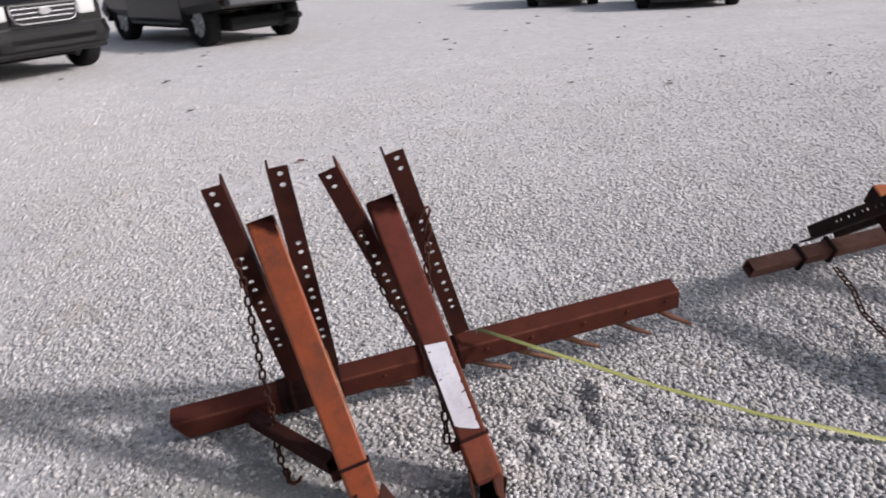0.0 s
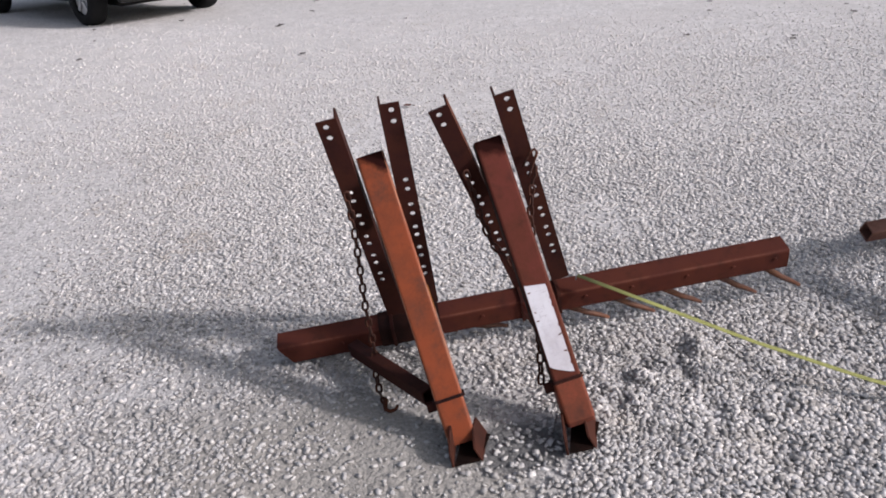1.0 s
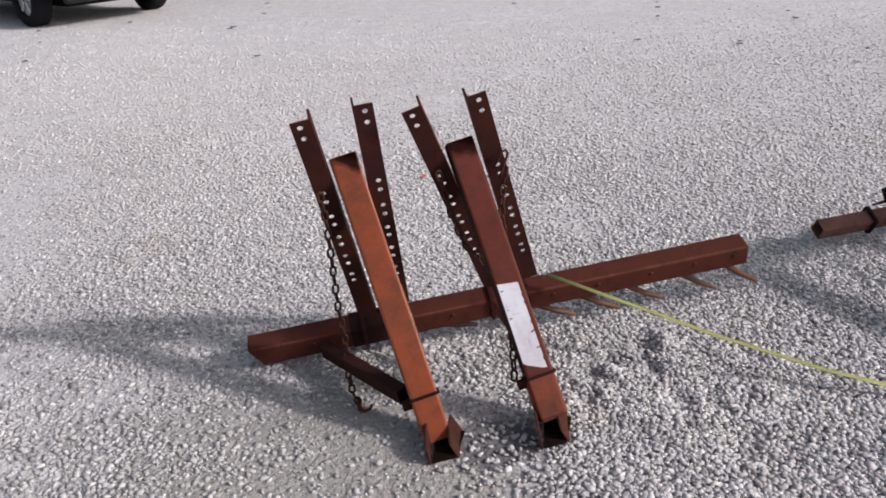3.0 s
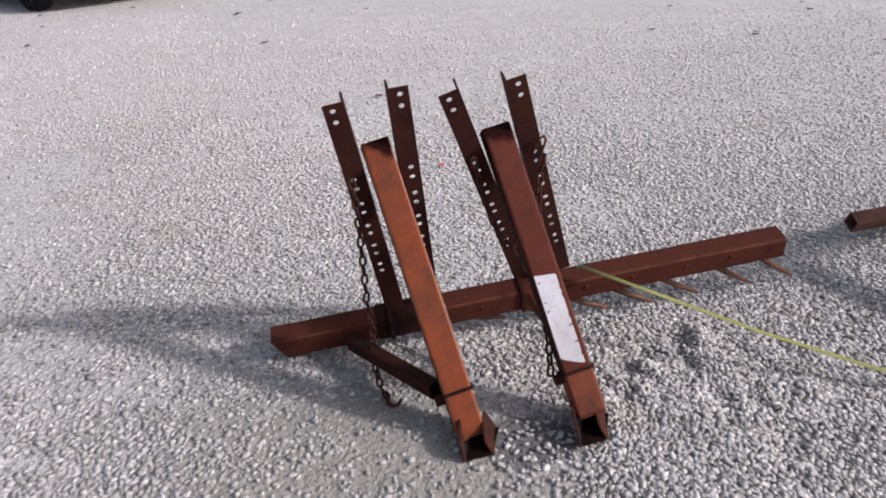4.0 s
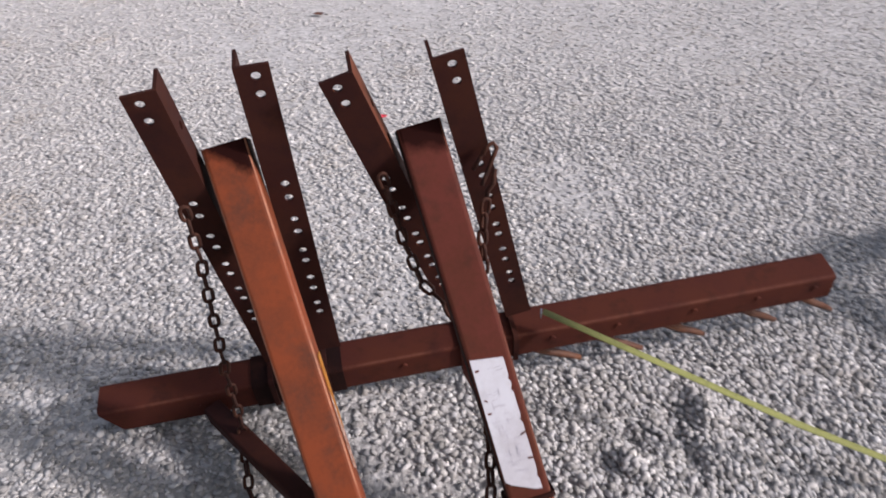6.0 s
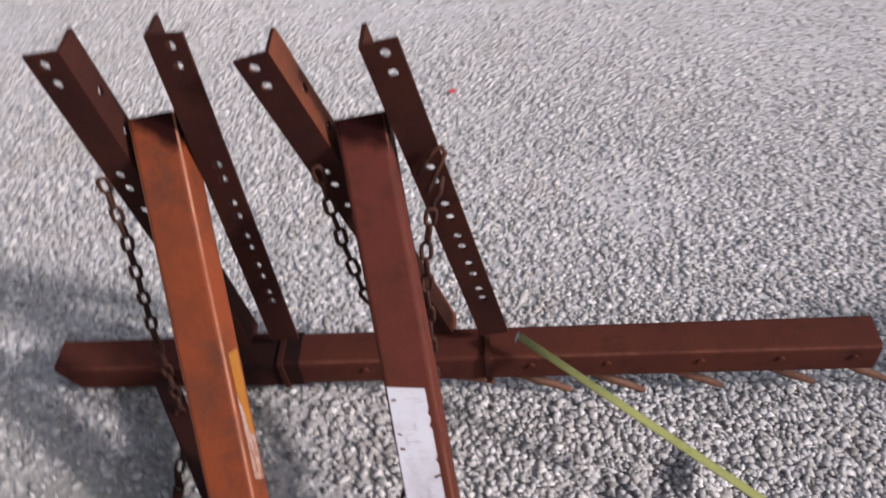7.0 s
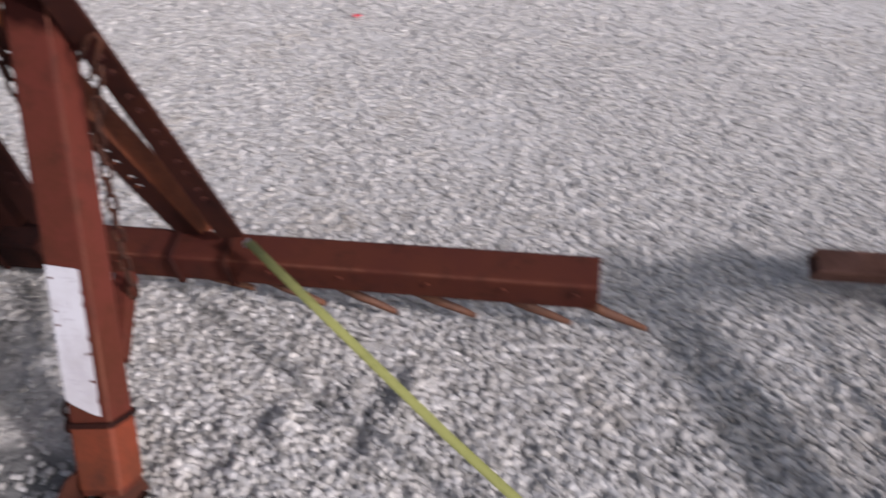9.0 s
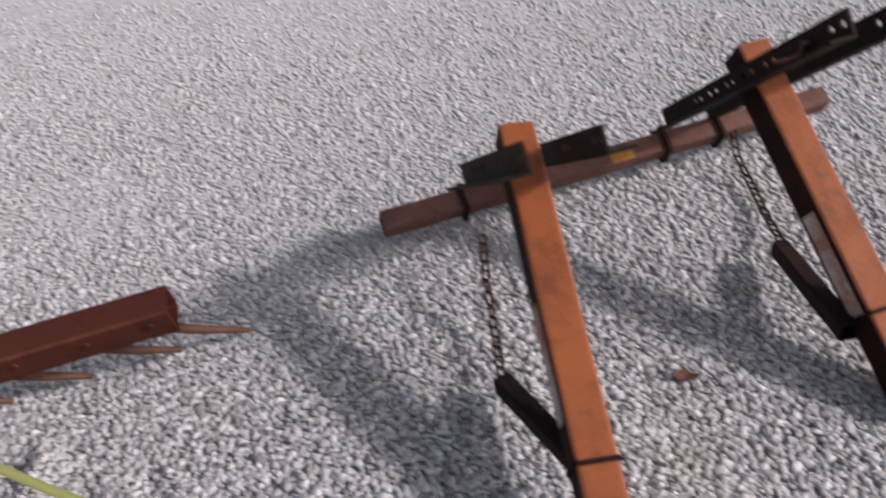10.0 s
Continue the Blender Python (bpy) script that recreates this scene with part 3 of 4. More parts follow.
def scatter(name, label, cell, area, size, sink, seed, density, round_lump=True):
    """Loose stones, each a jittered twenty-sided lump, joined into one object."""
    rng = np.random.default_rng(seed)
    g = (1 + 5 ** 0.5) / 2
    ico = np.array([(-1, g, 0), (1, g, 0), (-1, -g, 0), (1, -g, 0), (0, -1, g), (0, 1, g), (0, -1, -g), (0, 1, -g), (g, 0, -1), (g, 0, 1), (-g, 0, -1), (-g, 0, 1)]) / math.sqrt(1 + g * g)
    tri = np.array([(0, 11, 5), (0, 5, 1), (0, 1, 7), (0, 7, 10), (0, 10, 11), (1, 5, 9), (5, 11, 4), (11, 10, 2), (10, 7, 6), (7, 1, 8),
                    (3, 9, 4), (3, 4, 2), (3, 2, 6), (3, 6, 8), (3, 8, 9), (4, 9, 5), (2, 4, 11), (6, 2, 10), (8, 6, 7), (9, 8, 1)])
    if not round_lump:
        ico = np.array([(1, 0.1, 0), (-1, 0, 0.1), (0.1, 1, 0), (0, -1, 0), (0, 0.1, 1), (0, 0, -1)], float)
        tri = np.array([(0, 2, 4), (2, 1, 4), (1, 3, 4), (3, 0, 4), (2, 0, 5), (1, 2, 5), (3, 1, 5), (0, 3, 5)])
    k = len(ico)
    x0, x1, y0, y1 = area
    x, y = (a.ravel() for a in np.meshgrid(np.arange(x0, x1, cell), np.arange(y0, y1, cell * 0.87)))
    x = x + 0.5 * cell * (np.round(y / (cell * 0.87)) % 2)
    x, y = x + rng.uniform(-0.62, 0.62, len(x)) * cell, y + rng.uniform(-0.62, 0.62, len(x)) * cell
    keep = rng.random(len(x)) < density(x, y)
    x, y = x[keep], y[keep]
    n = len(x)
    r = size[0] * np.exp(np.clip(rng.normal(0, size[1], n), -0.8, 0.42)) / 2
    v = ico[None] * (1 + rng.uniform(-0.25, 0.35, (n, k, 1)))
    for _ in range(5 if round_lump else 2):
        cut = rng.normal(0, 1, (n, 3))
        cut /= np.linalg.norm(cut, axis=1, keepdims=True)
        over = np.einsum("nki,ni->nk", v, cut) - rng.uniform(0.45, 0.75, (n, 1))
        v = v - np.clip(over, 0, None)[..., None] * cut[:, None]
    v = v * (r[:, None] * np.stack([rng.uniform(1.0, 1.45, n), rng.uniform(0.75, 1.05, n), rng.uniform(0.40, 0.68, n)], 1))[:, None]
    q = rng.uniform(0, 2 * math.pi, n)
    tilt = rng.normal(0, 0.22, n)
    c, s = np.cos(tilt)[:, None], np.sin(tilt)[:, None]
    v = np.stack([v[..., 0], c * v[..., 1] - s * v[..., 2], s * v[..., 1] + c * v[..., 2]], -1)
    c, s = np.cos(q)[:, None], np.sin(q)[:, None]
    v = np.stack([c * v[..., 0] - s * v[..., 1], s * v[..., 0] + c * v[..., 1], v[..., 2]], -1)
    v[..., 0] += x[:, None]
    v[..., 1] += y[:, None]
    v[..., 2] += (r * rng.uniform(sink[0], sink[1], n) + ground_height(x, y))[:, None]
    f = (tri[None] + k * np.arange(n)[:, None, None]).reshape(-1, 3)
    me = bpy.data.meshes.new(name)
    me.vertices.add(k * n)
    me.vertices.foreach_set("co", v.reshape(-1).astype(np.float32))
    me.loops.add(3 * len(f))
    me.loops.foreach_set("vertex_index", f.reshape(-1).astype(np.int32))
    me.polygons.add(len(f))
    me.polygons.foreach_set("loop_start", (3 * np.arange(len(f))).astype(np.int32))
    me.update(calc_edges=True)
    return tagged(link_mesh(name, me, M_STONE), label, "gravel", "", "stuff")


# trodden spots where the fines lie nearly bare
BARE = ((0.08, 1.98, 0.19, 0.17, 2.0), (-0.24, 1.98, 0.34, 0.19, 1.35), (-0.10, 2.22, 0.14, 0.10, 0.8), (-0.05, 1.74, 0.18, 0.09, 1.2), (-1.30, 2.10, 0.22, 0.10, 0.7), (-0.52, 2.08, 0.16, 0.09, 0.7), (-0.55, 1.72, 0.14, 0.06, 0.8), (-0.92, 1.95, 0.14, 0.06, 0.6), (0.55, 1.62, 0.12, 0.06, 0.6), (-1.62, 2.32, 0.16, 0.08, 0.6), (-1.05, 2.22, 0.10, 0.05, 0.7))


def loose(x, y):
    """More loose stone to the right of the first arm and less on the packed strip."""
    d = 0.86 + 0.24 * np.sin(1.7 * x + 0.6 * np.sin(2.1 * y)) * np.sin(1.3 * y + 0.8)
    for k in range(9):
        u, w = math.cos(2.4 * k), math.sin(2.4 * k)
        f = 2.6 * 1.33 ** k
        d = d + 0.16 / (1 + 0.12 * k) * np.sin(f * (u * x + w * y) + 1.9 * k + 1.3 * np.sin(0.6 * f * (u * y - w * x) + k))
    d = d + 0.22 / (1 + np.exp(-(x - 0.15) * 5))
    for cx, cy, rx, ry, k in BARE:
        d = d - k * np.exp(-((x - cx) / rx) ** 2 - ((y - cy) / ry) ** 2)
    return np.clip(d, 0.14, 1.0)


def fade(x, y, area, edge):
    """Falls to nothing towards the border of an area."""
    x0, x1, y0, y1 = area
    m = np.minimum(np.minimum(x - x0, x1 - x), np.minimum(2.0 * (y - y0), y1 - y))
    return np.clip(m / edge, 0, 1)


HEAP, NEAR, WIDE, FAR = (-0.35, 3.3, 0.7, 4.0), (-2.6, 3.9, 0.4, 5.2), (-4.2, 5.0, 0.1, 7.0), (-7.0, 7.0, 2.0, 11.0)
scatter("loose_gravel", "loose angular pale limestone gravel lying thick on the yard", 0.0140, HEAP, (0.0185, 0.24), (-0.22, 0.30), 5, lambda x, y: np.clip(0.22 * loose(x, y) + 0.9 * heaped(x, y), 0, 1) * fade(x, y, HEAP, 0.8))
scatter("packed_gravel", "pale limestone gravel half pressed into the yard", 0.0165, NEAR, (0.0178, 0.32), (-0.30, 0.25), 8, lambda x, y: loose(x, y) * fade(x, y, NEAR, 1.2))
scatter("fine_gravel", "small pale gravel chips spread over the yard", 0.024, WIDE, (0.0105, 0.38), (-0.4, 0.3), 6, lambda x, y: np.clip(loose(x, y) + 0.1, 0.04, 1) * fade(x, y, WIDE, 1.5), False)
scatter("far_gravel", "coarse pale gravel farther out on the yard", 0.029, FAR, (0.019, 0.36), (-0.34, 0.22), 7, lambda x, y: loose(x, y) * fade(x, y, FAR, 3.5) * np.clip((y - 3.0) / 1.6, 0, 1) * np.clip((10.5 - y) / 4.5, 0, 1), False)


# ---- first implement ----
S, D = 0.088, 0.078
BL, BR = Vector((-0.815, 2.355, 0.116)), Vector((0.939, 2.914, 0.295))
U = (BR - BL).normalized()
W0 = Vector((U.y, -U.x, 0)).normalized()
V0 = W0.cross(U)
ROLL = radians(12)
W = W0 * math.cos(ROLL) - V0 * math.sin(ROLL)
V = V0 * math.cos(ROLL) + W0 * math.sin(ROLL)


def on_beam(x):
    """The back top edge of the beam at that x."""
    return BL.lerp(BR, (x - BL.x) / (BR.x - BL.x))


rake = empty("landscape_rake", (0.05, 2.6, 0), "rusty red-brown steel toolbar rake with two tube arms, tipped on gravel", "farm implement", "implements")
c0, c1 = (p + W * S / 2 - V * S / 2 for p in (BL, BR))
recoat(part("beam", tube(c1, c0, W, S, S, 0.006, 0.012, skew=-0.045), M_BEAM, rake, "rusted square tube toolbar"), M_BEAM_EDGE, V, W)

A = Vector((0.3465, -0.406, -0.8455)).normalized()
B = (U - A * U.dot(A)).normalized()
NRM = A.cross(B)
if NRM.y > 0:
    NRM = -NRM


def arm(top_right, length, paint, label, decal, foot):
    """A tube arm whose front right edge starts at top_right; collar and forked foot at its lower end."""
    t = Vector(top_right) - NRM * 0.010
    axis = t - B * S / 2 - NRM * D / 2
    end = axis + A * (length + 0.140)
    a = recoat(part("arm", tube(axis, end, B, S, D, 0.006, 0.009), paint, rake, label), M_EDGE if paint is M_ORANGE else M_BEAM_EDGE, B, NRM)
    # left face looks away from the sun: its shade is painted near-black
    recoat(a, M_DARK, -B)
    cc = axis + A * length
    part("collar", tube(cc - A * 0.005, cc + A * 0.005, B, S + 0.014, D + 0.014, 0.006, 0.012), M_DARK, a, "dark welded collar")
    part("lug", rod([cc - B * (S / 2 + 0.028) + A * 0.012, cc - B * (S / 2) + A * 0.012], 0.017, 10), M_ANGLE, a, "rusty bolt lug")
    if paint is M_RED:
        part("sleeve", tube(cc + A * 0.006, cc + A * 0.128, B, S + 0.004, D + 0.004, 0.0018, 0.010), M_SLEEVE, a, "brighter red lower sleeve")
    g = Vector(foot)
    sole = bmesh.new()
    ring = [g + Vector(v) for v in ((0.004, 0.006, 0), (0.072, 0.040, 0), (0.084, 0.160, 0), (0.000, 0.150, 0))]
    low, top = [sole.verts.new(p) for p in ring], [sole.verts.new(p + Vector((0, 0, 0.008))) for p in ring]
    for k in range(4):
        sole.faces.new((low[k], low[k - 3], top[k - 3], top[k]))
    sole.faces.new(top)
    sole.faces.new(low[::-1])
    ft = part("foot", sole, M_RECESS, a, "sole plate of the open foot, shade in its colour")
    for name, front, back in (("side_plate", (0.080, 0.041), (0.072, 0.172)), ("side_plate", (0.0, 0.0), (-0.018, 0.120))):
        p, q = g + Vector((*front, 0)), g + Vector((*back, 0))
        run = (q - p).normalized()
        out = run.cross(Vector((0, 0, 1))) * 0.0035
        lean = Vector((-0.030, 0.0, 0.048)) if front[0] > 0.01 else Vector((-0.010, 0.0, 0.060))
        rim = [p, q, q + lean * 1.15 + run * 0.004, p.lerp(q, 0.62) + lean * 1.25, p.lerp(q, 0.25) + lean * 0.95, p + lean * 0.80 + run * 0.006]
        fb = bmesh.new()
        one, two = [fb.verts.new(v - out) for v in rim], [fb.verts.new(v + out) for v in rim]
        fb.faces.new(one[::-1])
        fb.faces.new(two)
        for k in range(len(rim)):
            fb.faces.new((one[k - 1], one[k], two[k], two[k - 1]))
        bmesh.ops.bevel(fb, geom=list(fb.edges), offset=0.0015, segments=1, affect="EDGES")
        part(name, fb, M_FOOT, ft, "rusty bent side plate")
    o = t + NRM * 0.0015
    if decal == "white":
        s0, s1 = 0.475, 0.745
        rng = random.Random(8)
        rim = [(S - 0.006, s0 - 0.008), (0.017, s0 + 0.004)]
        rim += [(0.016 + rng.choice((0, 0, 0, 0, 0, 0, 0, 0.0035)) + rng.uniform(0, 0.0008), s0 + 0.010 + (s1 - s0 - 0.01) * k / 34 + rng.uniform(-0.002, 0.002)) for k in range(1, 34)]
        rim += [(0.016, s1 + 0.012), (0.030, s1 + 0.009), (S - 0.016, s1 - 0.012), (S - 0.004, s1 - 0.022)]
        db = bmesh.new()
        n = len(rim)
        vs = [db.verts.new(o - B * x + A * q + NRM * z) for z in (0, 0.0012) for x, q in rim]
        db.faces.new(vs[n:])
        db.faces.new(vs[:n][::-1])
        for i in range(n):
            j = (i + 1) % n
            db.faces.new((vs[i], vs[j], vs[n + j], vs[n + i]))
        d = part("decal", db, M_DECAL, a, "torn white sticker")
        rng = random.Random(3)
        r = Matrix((B, A, NRM)).transposed()
        for i in range(38):
            s = rng.uniform(s0 + 0.016, s1 - 0.030)
            w = rng.uniform(0.006, 0.022)
            x = rng.uniform(0.030, S - 0.020)
            turn = Matrix.Rotation(rng.choice((0, 0, 0, 1.5708)), 3, "Z")
            w = min(w, 1.6 * min(x - 0.022, S - 0.010 - x))
            part("print_bar", box(o - B * x + A * s + NRM * 0.0016, (w, rng.choice((0.0010, 0.0014, 0.0020)), 0.0006), r @ turn), M_DECAL_INK, d)
        for k in range(5):
            q = s0 + 0.03 + 0.044 * k + rng.uniform(-0.018, 0.018)
            x = rng.choice((S - 0.014, S - 0.014, 0.022))
            part("chip", box(o - B * x + A * q + NRM * 0.0017, (rng.uniform(0.004, 0.012), rng.uniform(0.0012, 0.0042), 0.0008), r @ Matrix.Rotation(rng.uniform(-0.6, 0.6), 3, "Z")), M_RED, d, "torn hole in the sticker")
    if decal == "yellow":
        r = Matrix((NRM, A, B)).transposed()
        q = t - NRM * 0.036 + B * 0.001

        def sticker(name, rim, paint, tag):
            """A thin sticker on the side of the tube, from its outline across and along the arm."""
            pb = bmesh.new()
            low, top = ([pb.verts.new(q + NRM * x + A * y + B * z) for x, y in rim] for z in (0.0, 0.0014))
            pb.faces.new(low[::-1])
            pb.faces.new(top)
            for k in range(len(rim)):
                pb.faces.new((low[k - 1], low[k], top[k], top[k - 1]))
            return part(name, pb, paint, a, tag)

        sticker("yellow_decal", ((0.022, 0.438), (-0.022, 0.438), (-0.022, 0.600), (-0.010, 0.600), (0.020, 0.509)), M_YELLOW, "worn yellow sticker")
        w = sticker("white_decal", ((0.021, 0.513), (-0.0085, 0.602), (-0.022, 0.602), (-0.022, 0.690), (0.016, 0.676)), M_WORN, "rubbed white sticker with unreadable print")
        rng = random.Random(4)
        for i in range(4):
            part("print_bar", box(q + A * rng.uniform(0.620, 0.650) + NRM * (i * 0.008 - 0.014) + B * 0.001, (rng.uniform(0.002, 0.004), rng.uniform(0.02, 0.05), 0.0012), r), M_ORANGE, w)
    return axis


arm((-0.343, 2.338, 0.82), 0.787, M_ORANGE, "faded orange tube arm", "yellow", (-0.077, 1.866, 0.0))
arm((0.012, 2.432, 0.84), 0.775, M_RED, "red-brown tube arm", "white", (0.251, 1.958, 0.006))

BACK = -W0
ANGLES = (
    ("a", (-0.498, 2.208, 0.943), (-0.420, 2.452, 0.132)),
    ("b", (-0.269, 2.312, 0.977), (-0.240, 2.475, 0.205)),
    ("a", (-0.183, 2.310, 0.943), (0.024, 2.615, 0.160)),
    ("b", (0.060, 2.391, 0.988), (0.205, 2.620, 0.250)),
)
corner_feet = []
for kind, top, foot in ANGLES:
    toward = U if kind == "a" else -U
    iron = part("angle_iron", angle_iron(top, foot, toward, BACK), M_ANGLE, rake, "dark rusty angle iron with bolt holes")
    # the flange facing the sun gets a lighter rust coat: sunlight put in its colour
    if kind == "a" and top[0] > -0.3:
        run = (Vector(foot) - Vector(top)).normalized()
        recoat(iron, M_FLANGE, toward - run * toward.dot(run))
    corner = Vector(foot) + toward * 0.063
    corner_feet.append(corner)
    c = on_beam(foot[0] - 0.004 if kind == "a" else corner.x) + W * S / 2 - V * S / 2
    part("clamp_plate", tube(c - U * 0.006, c + U * 0.006, V, S + 0.018, S + 0.018, 0.0085, 0.014), M_ANGLE, rake, "rusty clamp plate round the beam")

# near-black sleeve added over the dark stretch of the beam
c = on_beam(-0.36) + W * S / 2 - V * S / 2
part("dark_sleeve", tube(c - U * 0.115, c + U * 0.105, V, S + 0.007, S + 0.007, 0.0033, 0.012), M_DARK, rake, "near-black sleeve added over the beam")
part("brace", tube((-0.525, 2.345, 0.075), (-0.19, 2.07, 0.10), V, 0.055, 0.045, 0.005, 0.006), M_ANGLE, rake, "dark rusty brace bar")
part("brace", tube((0.084, 2.388, 0.26), (0.187, 2.238, 0.2), V, 0.040, 0.040, 0.005, 0.006), M_RED, rake, "rusty brace bar")
TIPS = ((1.056, 3.024), (0.889, 2.952), (0.682, 2.860), (0.510, 2.776), (0.345, 2.715), (0.165, 2.675), (-0.02, 2.62), (-0.20, 2.57), (-0.38, 2.52), (-0.56, 2.42))
for i, (x, y) in enumerate(TIPS):
    tip = Vector((x, y, 0.030))
    base = on_beam(x - 0.20) + W * S * 0.45 - V * (S - 0.004)
    base.z = max(base.z, 0.02)
    part("tine", rod([base, base.lerp(tip, 0.55) - Vector((0, 0, 0.004)), base.lerp(tip, 0.85), tip], 0.0138, 8, 0.5), M_TINE, rake, "", True)
for x in (-0.60, -0.12, 0.235, 0.395, 0.585, 0.745, 0.89):
    p = on_beam(x) + W * S - V * 0.034
    part("bolt_head", rod([p - W * 0.002, p + W * 0.004], 0.010, 10, 0.7), M_BEAM, rake)

chain([(-0.444, 2.245, 0.715), (-0.437, 2.256, 0.60), (-0.434, 2.260, 0.30), (-0.424, 2.266, 0.14), (-0.422, 2.250, 0.036), (-0.390, 2.176, 0.014), (-0.358, 2.130, 0.014)], "rusty steel chain with grab hook hanging from angle iron", True)
chain([(0.104, 2.420, 0.675), (0.100, 2.402, 0.60), (0.108, 2.388, 0.50), (0.128, 2.362, 0.36), (0.140, 2.352, 0.27)], "rusty steel chain doubled over the angle iron")
chain([(-0.098, 2.385, 0.735), (-0.060, 2.39, 0.58), (-0.022, 2.385, 0.48), (0.035, 2.375, 0.43), (0.09, 2.33, 0.35), (0.138, 2.245, 0.25), (0.15, 2.17, 0.19), (0.157, 2.12, 0.14)], "rusty steel chain slung beside the red arm")
hk = empty("chain_hook", (0.087, 2.43, 0.72), "rusty bent steel hook through an angle iron hole", "hook")
part("hook_bar", rod([(0.094, 2.426, 0.768), (0.102, 2.435, 0.782), (0.112, 2.442, 0.787), (0.119, 2.444, 0.775), (0.113, 2.438, 0.757), (0.099, 2.425, 0.716), (0.094, 2.420, 0.704)], 0.0045, 8), M_CHAIN, hk, "", True)
part("pin", rod([(0.076, 2.425, 0.735), (0.098, 2.432, 0.776)], 0.0042, 8), M_CHAIN, hk, "", True)
part("shank", rod([(0.118, 2.432, 0.735), (0.116, 2.428, 0.705), (0.106, 2.424, 0.690), (0.104, 2.422, 0.672)], 0.005, 8), M_CHAIN, hk, "", True)

# ---- second implement ----
E2, F2 = Vector((1.37, 3.405, 0.085)), Vector((2.75, 3.985, 0.12))
U2 = (F2 - E2).normalized()
W2 = Vector((U2.y, -U2.x, 0)).normalized()
V2 = W2.cross(U2)
rake2 = empty("landscape_rake", (2.05, 3.4, 0), "second orange and black steel toolbar rake lying lower on gravel", "farm implement", "implements")
S2 = 0.066
V2r = V2 * math.cos(radians(30)) + W2 * math.sin(radians(30))
part("beam", tube(E2, F2, V2r, S2, S2, 0.006, 0.008), M_PALE, rake2, "pale rusty square tube toolbar")
for t, run in (((1.823, 3.203, 0.530), (0.151, -0.708, -0.335)), ((2.404, 3.472, 0.585), (0.229, -0.541, -0.400))):
    t, reach = Vector(t), Vector(run).length
    A3 = Vector(run).normalized()
    B3 = (U2 - A3 * U2.dot(A3)).normalized()
    N3 = A3.cross(B3)
    N3 = N3 if N3.z > 0 else -N3
    axis = t - B3 * S / 2 - N3 * S / 2
    a = recoat(part("arm", tube(axis, axis + A3 * (reach + 0.235), B3, S, S, 0.006, 0.009), M_BRIGHT, rake2, "faded orange tube arm"), M_EDGE, B3, N3)
    # shade of the side away from the sun, put into the coat
    recoat(a, M_DARK, -B3)
    part("side_decal", box(axis - B3 * (S / 2 + 0.001) + A3 * 0.58, (0.0014, 0.26, 0.050), Matrix((B3, A3, N3)).transposed()), M_WORN, a, "rubbed pale sticker")
    cc = axis + A3 * reach
    part("collar", tube(cc - A3 * 0.005, cc + A3 * 0.005, B3, S + 0.012, S + 0.012, 0.006, 0.012), M_DARK, a, "dark welded collar")
sticker = Matrix((U2, V2r.cross(U2), V2r)).transposed()
part("yellow_decal", box(E2.lerp(F2, 0.510) + V2r * (S2 / 2 + 0.0012) + U2.cross(V2r) * 0.013, (0.075, 0.034, 0.0014), sticker), M_YELLOW, rake2, "worn yellow sticker on the toolbar")
# each iron's standing flange hangs from the edge foot-tip; the lower one points away from its arm
for foot, tip, hand in (
    ((1.615, 3.450, 0.260), (1.806, 2.770, 0.738), 1),
    ((1.760, 3.595, 0.202), (1.951, 2.915, 0.680), -1),
    ((2.205, 3.731, 0.250), (2.448, 3.126, 0.802), 1),
    ((2.350, 3.876, 0.192), (2.593, 3.271, 0.744), -1),
):
    foot, tip, away = Vector(foot), Vector(tip), U2 * -hand
    run = (tip - foot).normalized()
    down = run.cross(U2)
    down = down if down.z < 0 else -down
    part("angle_iron", angle_iron(tip, foot, down, away), M_BLACK, rake2, "black painted angle iron with bolt holes")
pin = empty("lynch_pin", (2.374, 3.281, 0.611), "dull bent steel pin hooked through a black angle iron", "pin")
part("bent_rod", rod([(2.374, 3.281, 0.611), (2.394, 3.232, 0.642), (2.402, 3.211, 0.661), (2.403, 3.209, 0.689), (2.410, 3.192, 0.699)], 0.006, 8), M_TINE, pin, "", True)
for at in (1.600, 1.750, 2.215, 2.385):
    c = E2.lerp(F2, (at - E2.x) / (F2.x - E2.x))
    part("clamp_plate", tube(c - U2 * 0.006, c + U2 * 0.006, V2r, S2 + 0.028, S2 + 0.028, 0.013, 0.012), M_BLACK, rake2, "black clamp plate round the beam")
part("brace", tube((1.736, 2.799, 0.070), (1.888, 2.554, 0.120), (0, 0, 1), 0.045, 0.045, 0.005, 0.006), M_BLACK, rake2, "black brace bar")
part("brace", tube((2.464, 3.279, 0.070), (2.523, 2.904, 0.120), (0, 0, 1), 0.045, 0.045, 0.005, 0.006), M_BLACK, rake2, "black brace bar")
chain([(1.675, 3.26, 0.15), (1.690, 3.10, 0.13), (1.706, 3.018, 0.07), (1.736, 2.809, 0.060)], "dark rusty chain lying from toolbar to brace")
chain([(2.442, 3.847, 0.130), (2.439, 3.736, 0.080), (2.469, 3.667, 0.030), (2.480, 3.484, 0.028), (2.481, 3.306, 0.060)], "dark rusty chain hanging from toolbar to gravel")

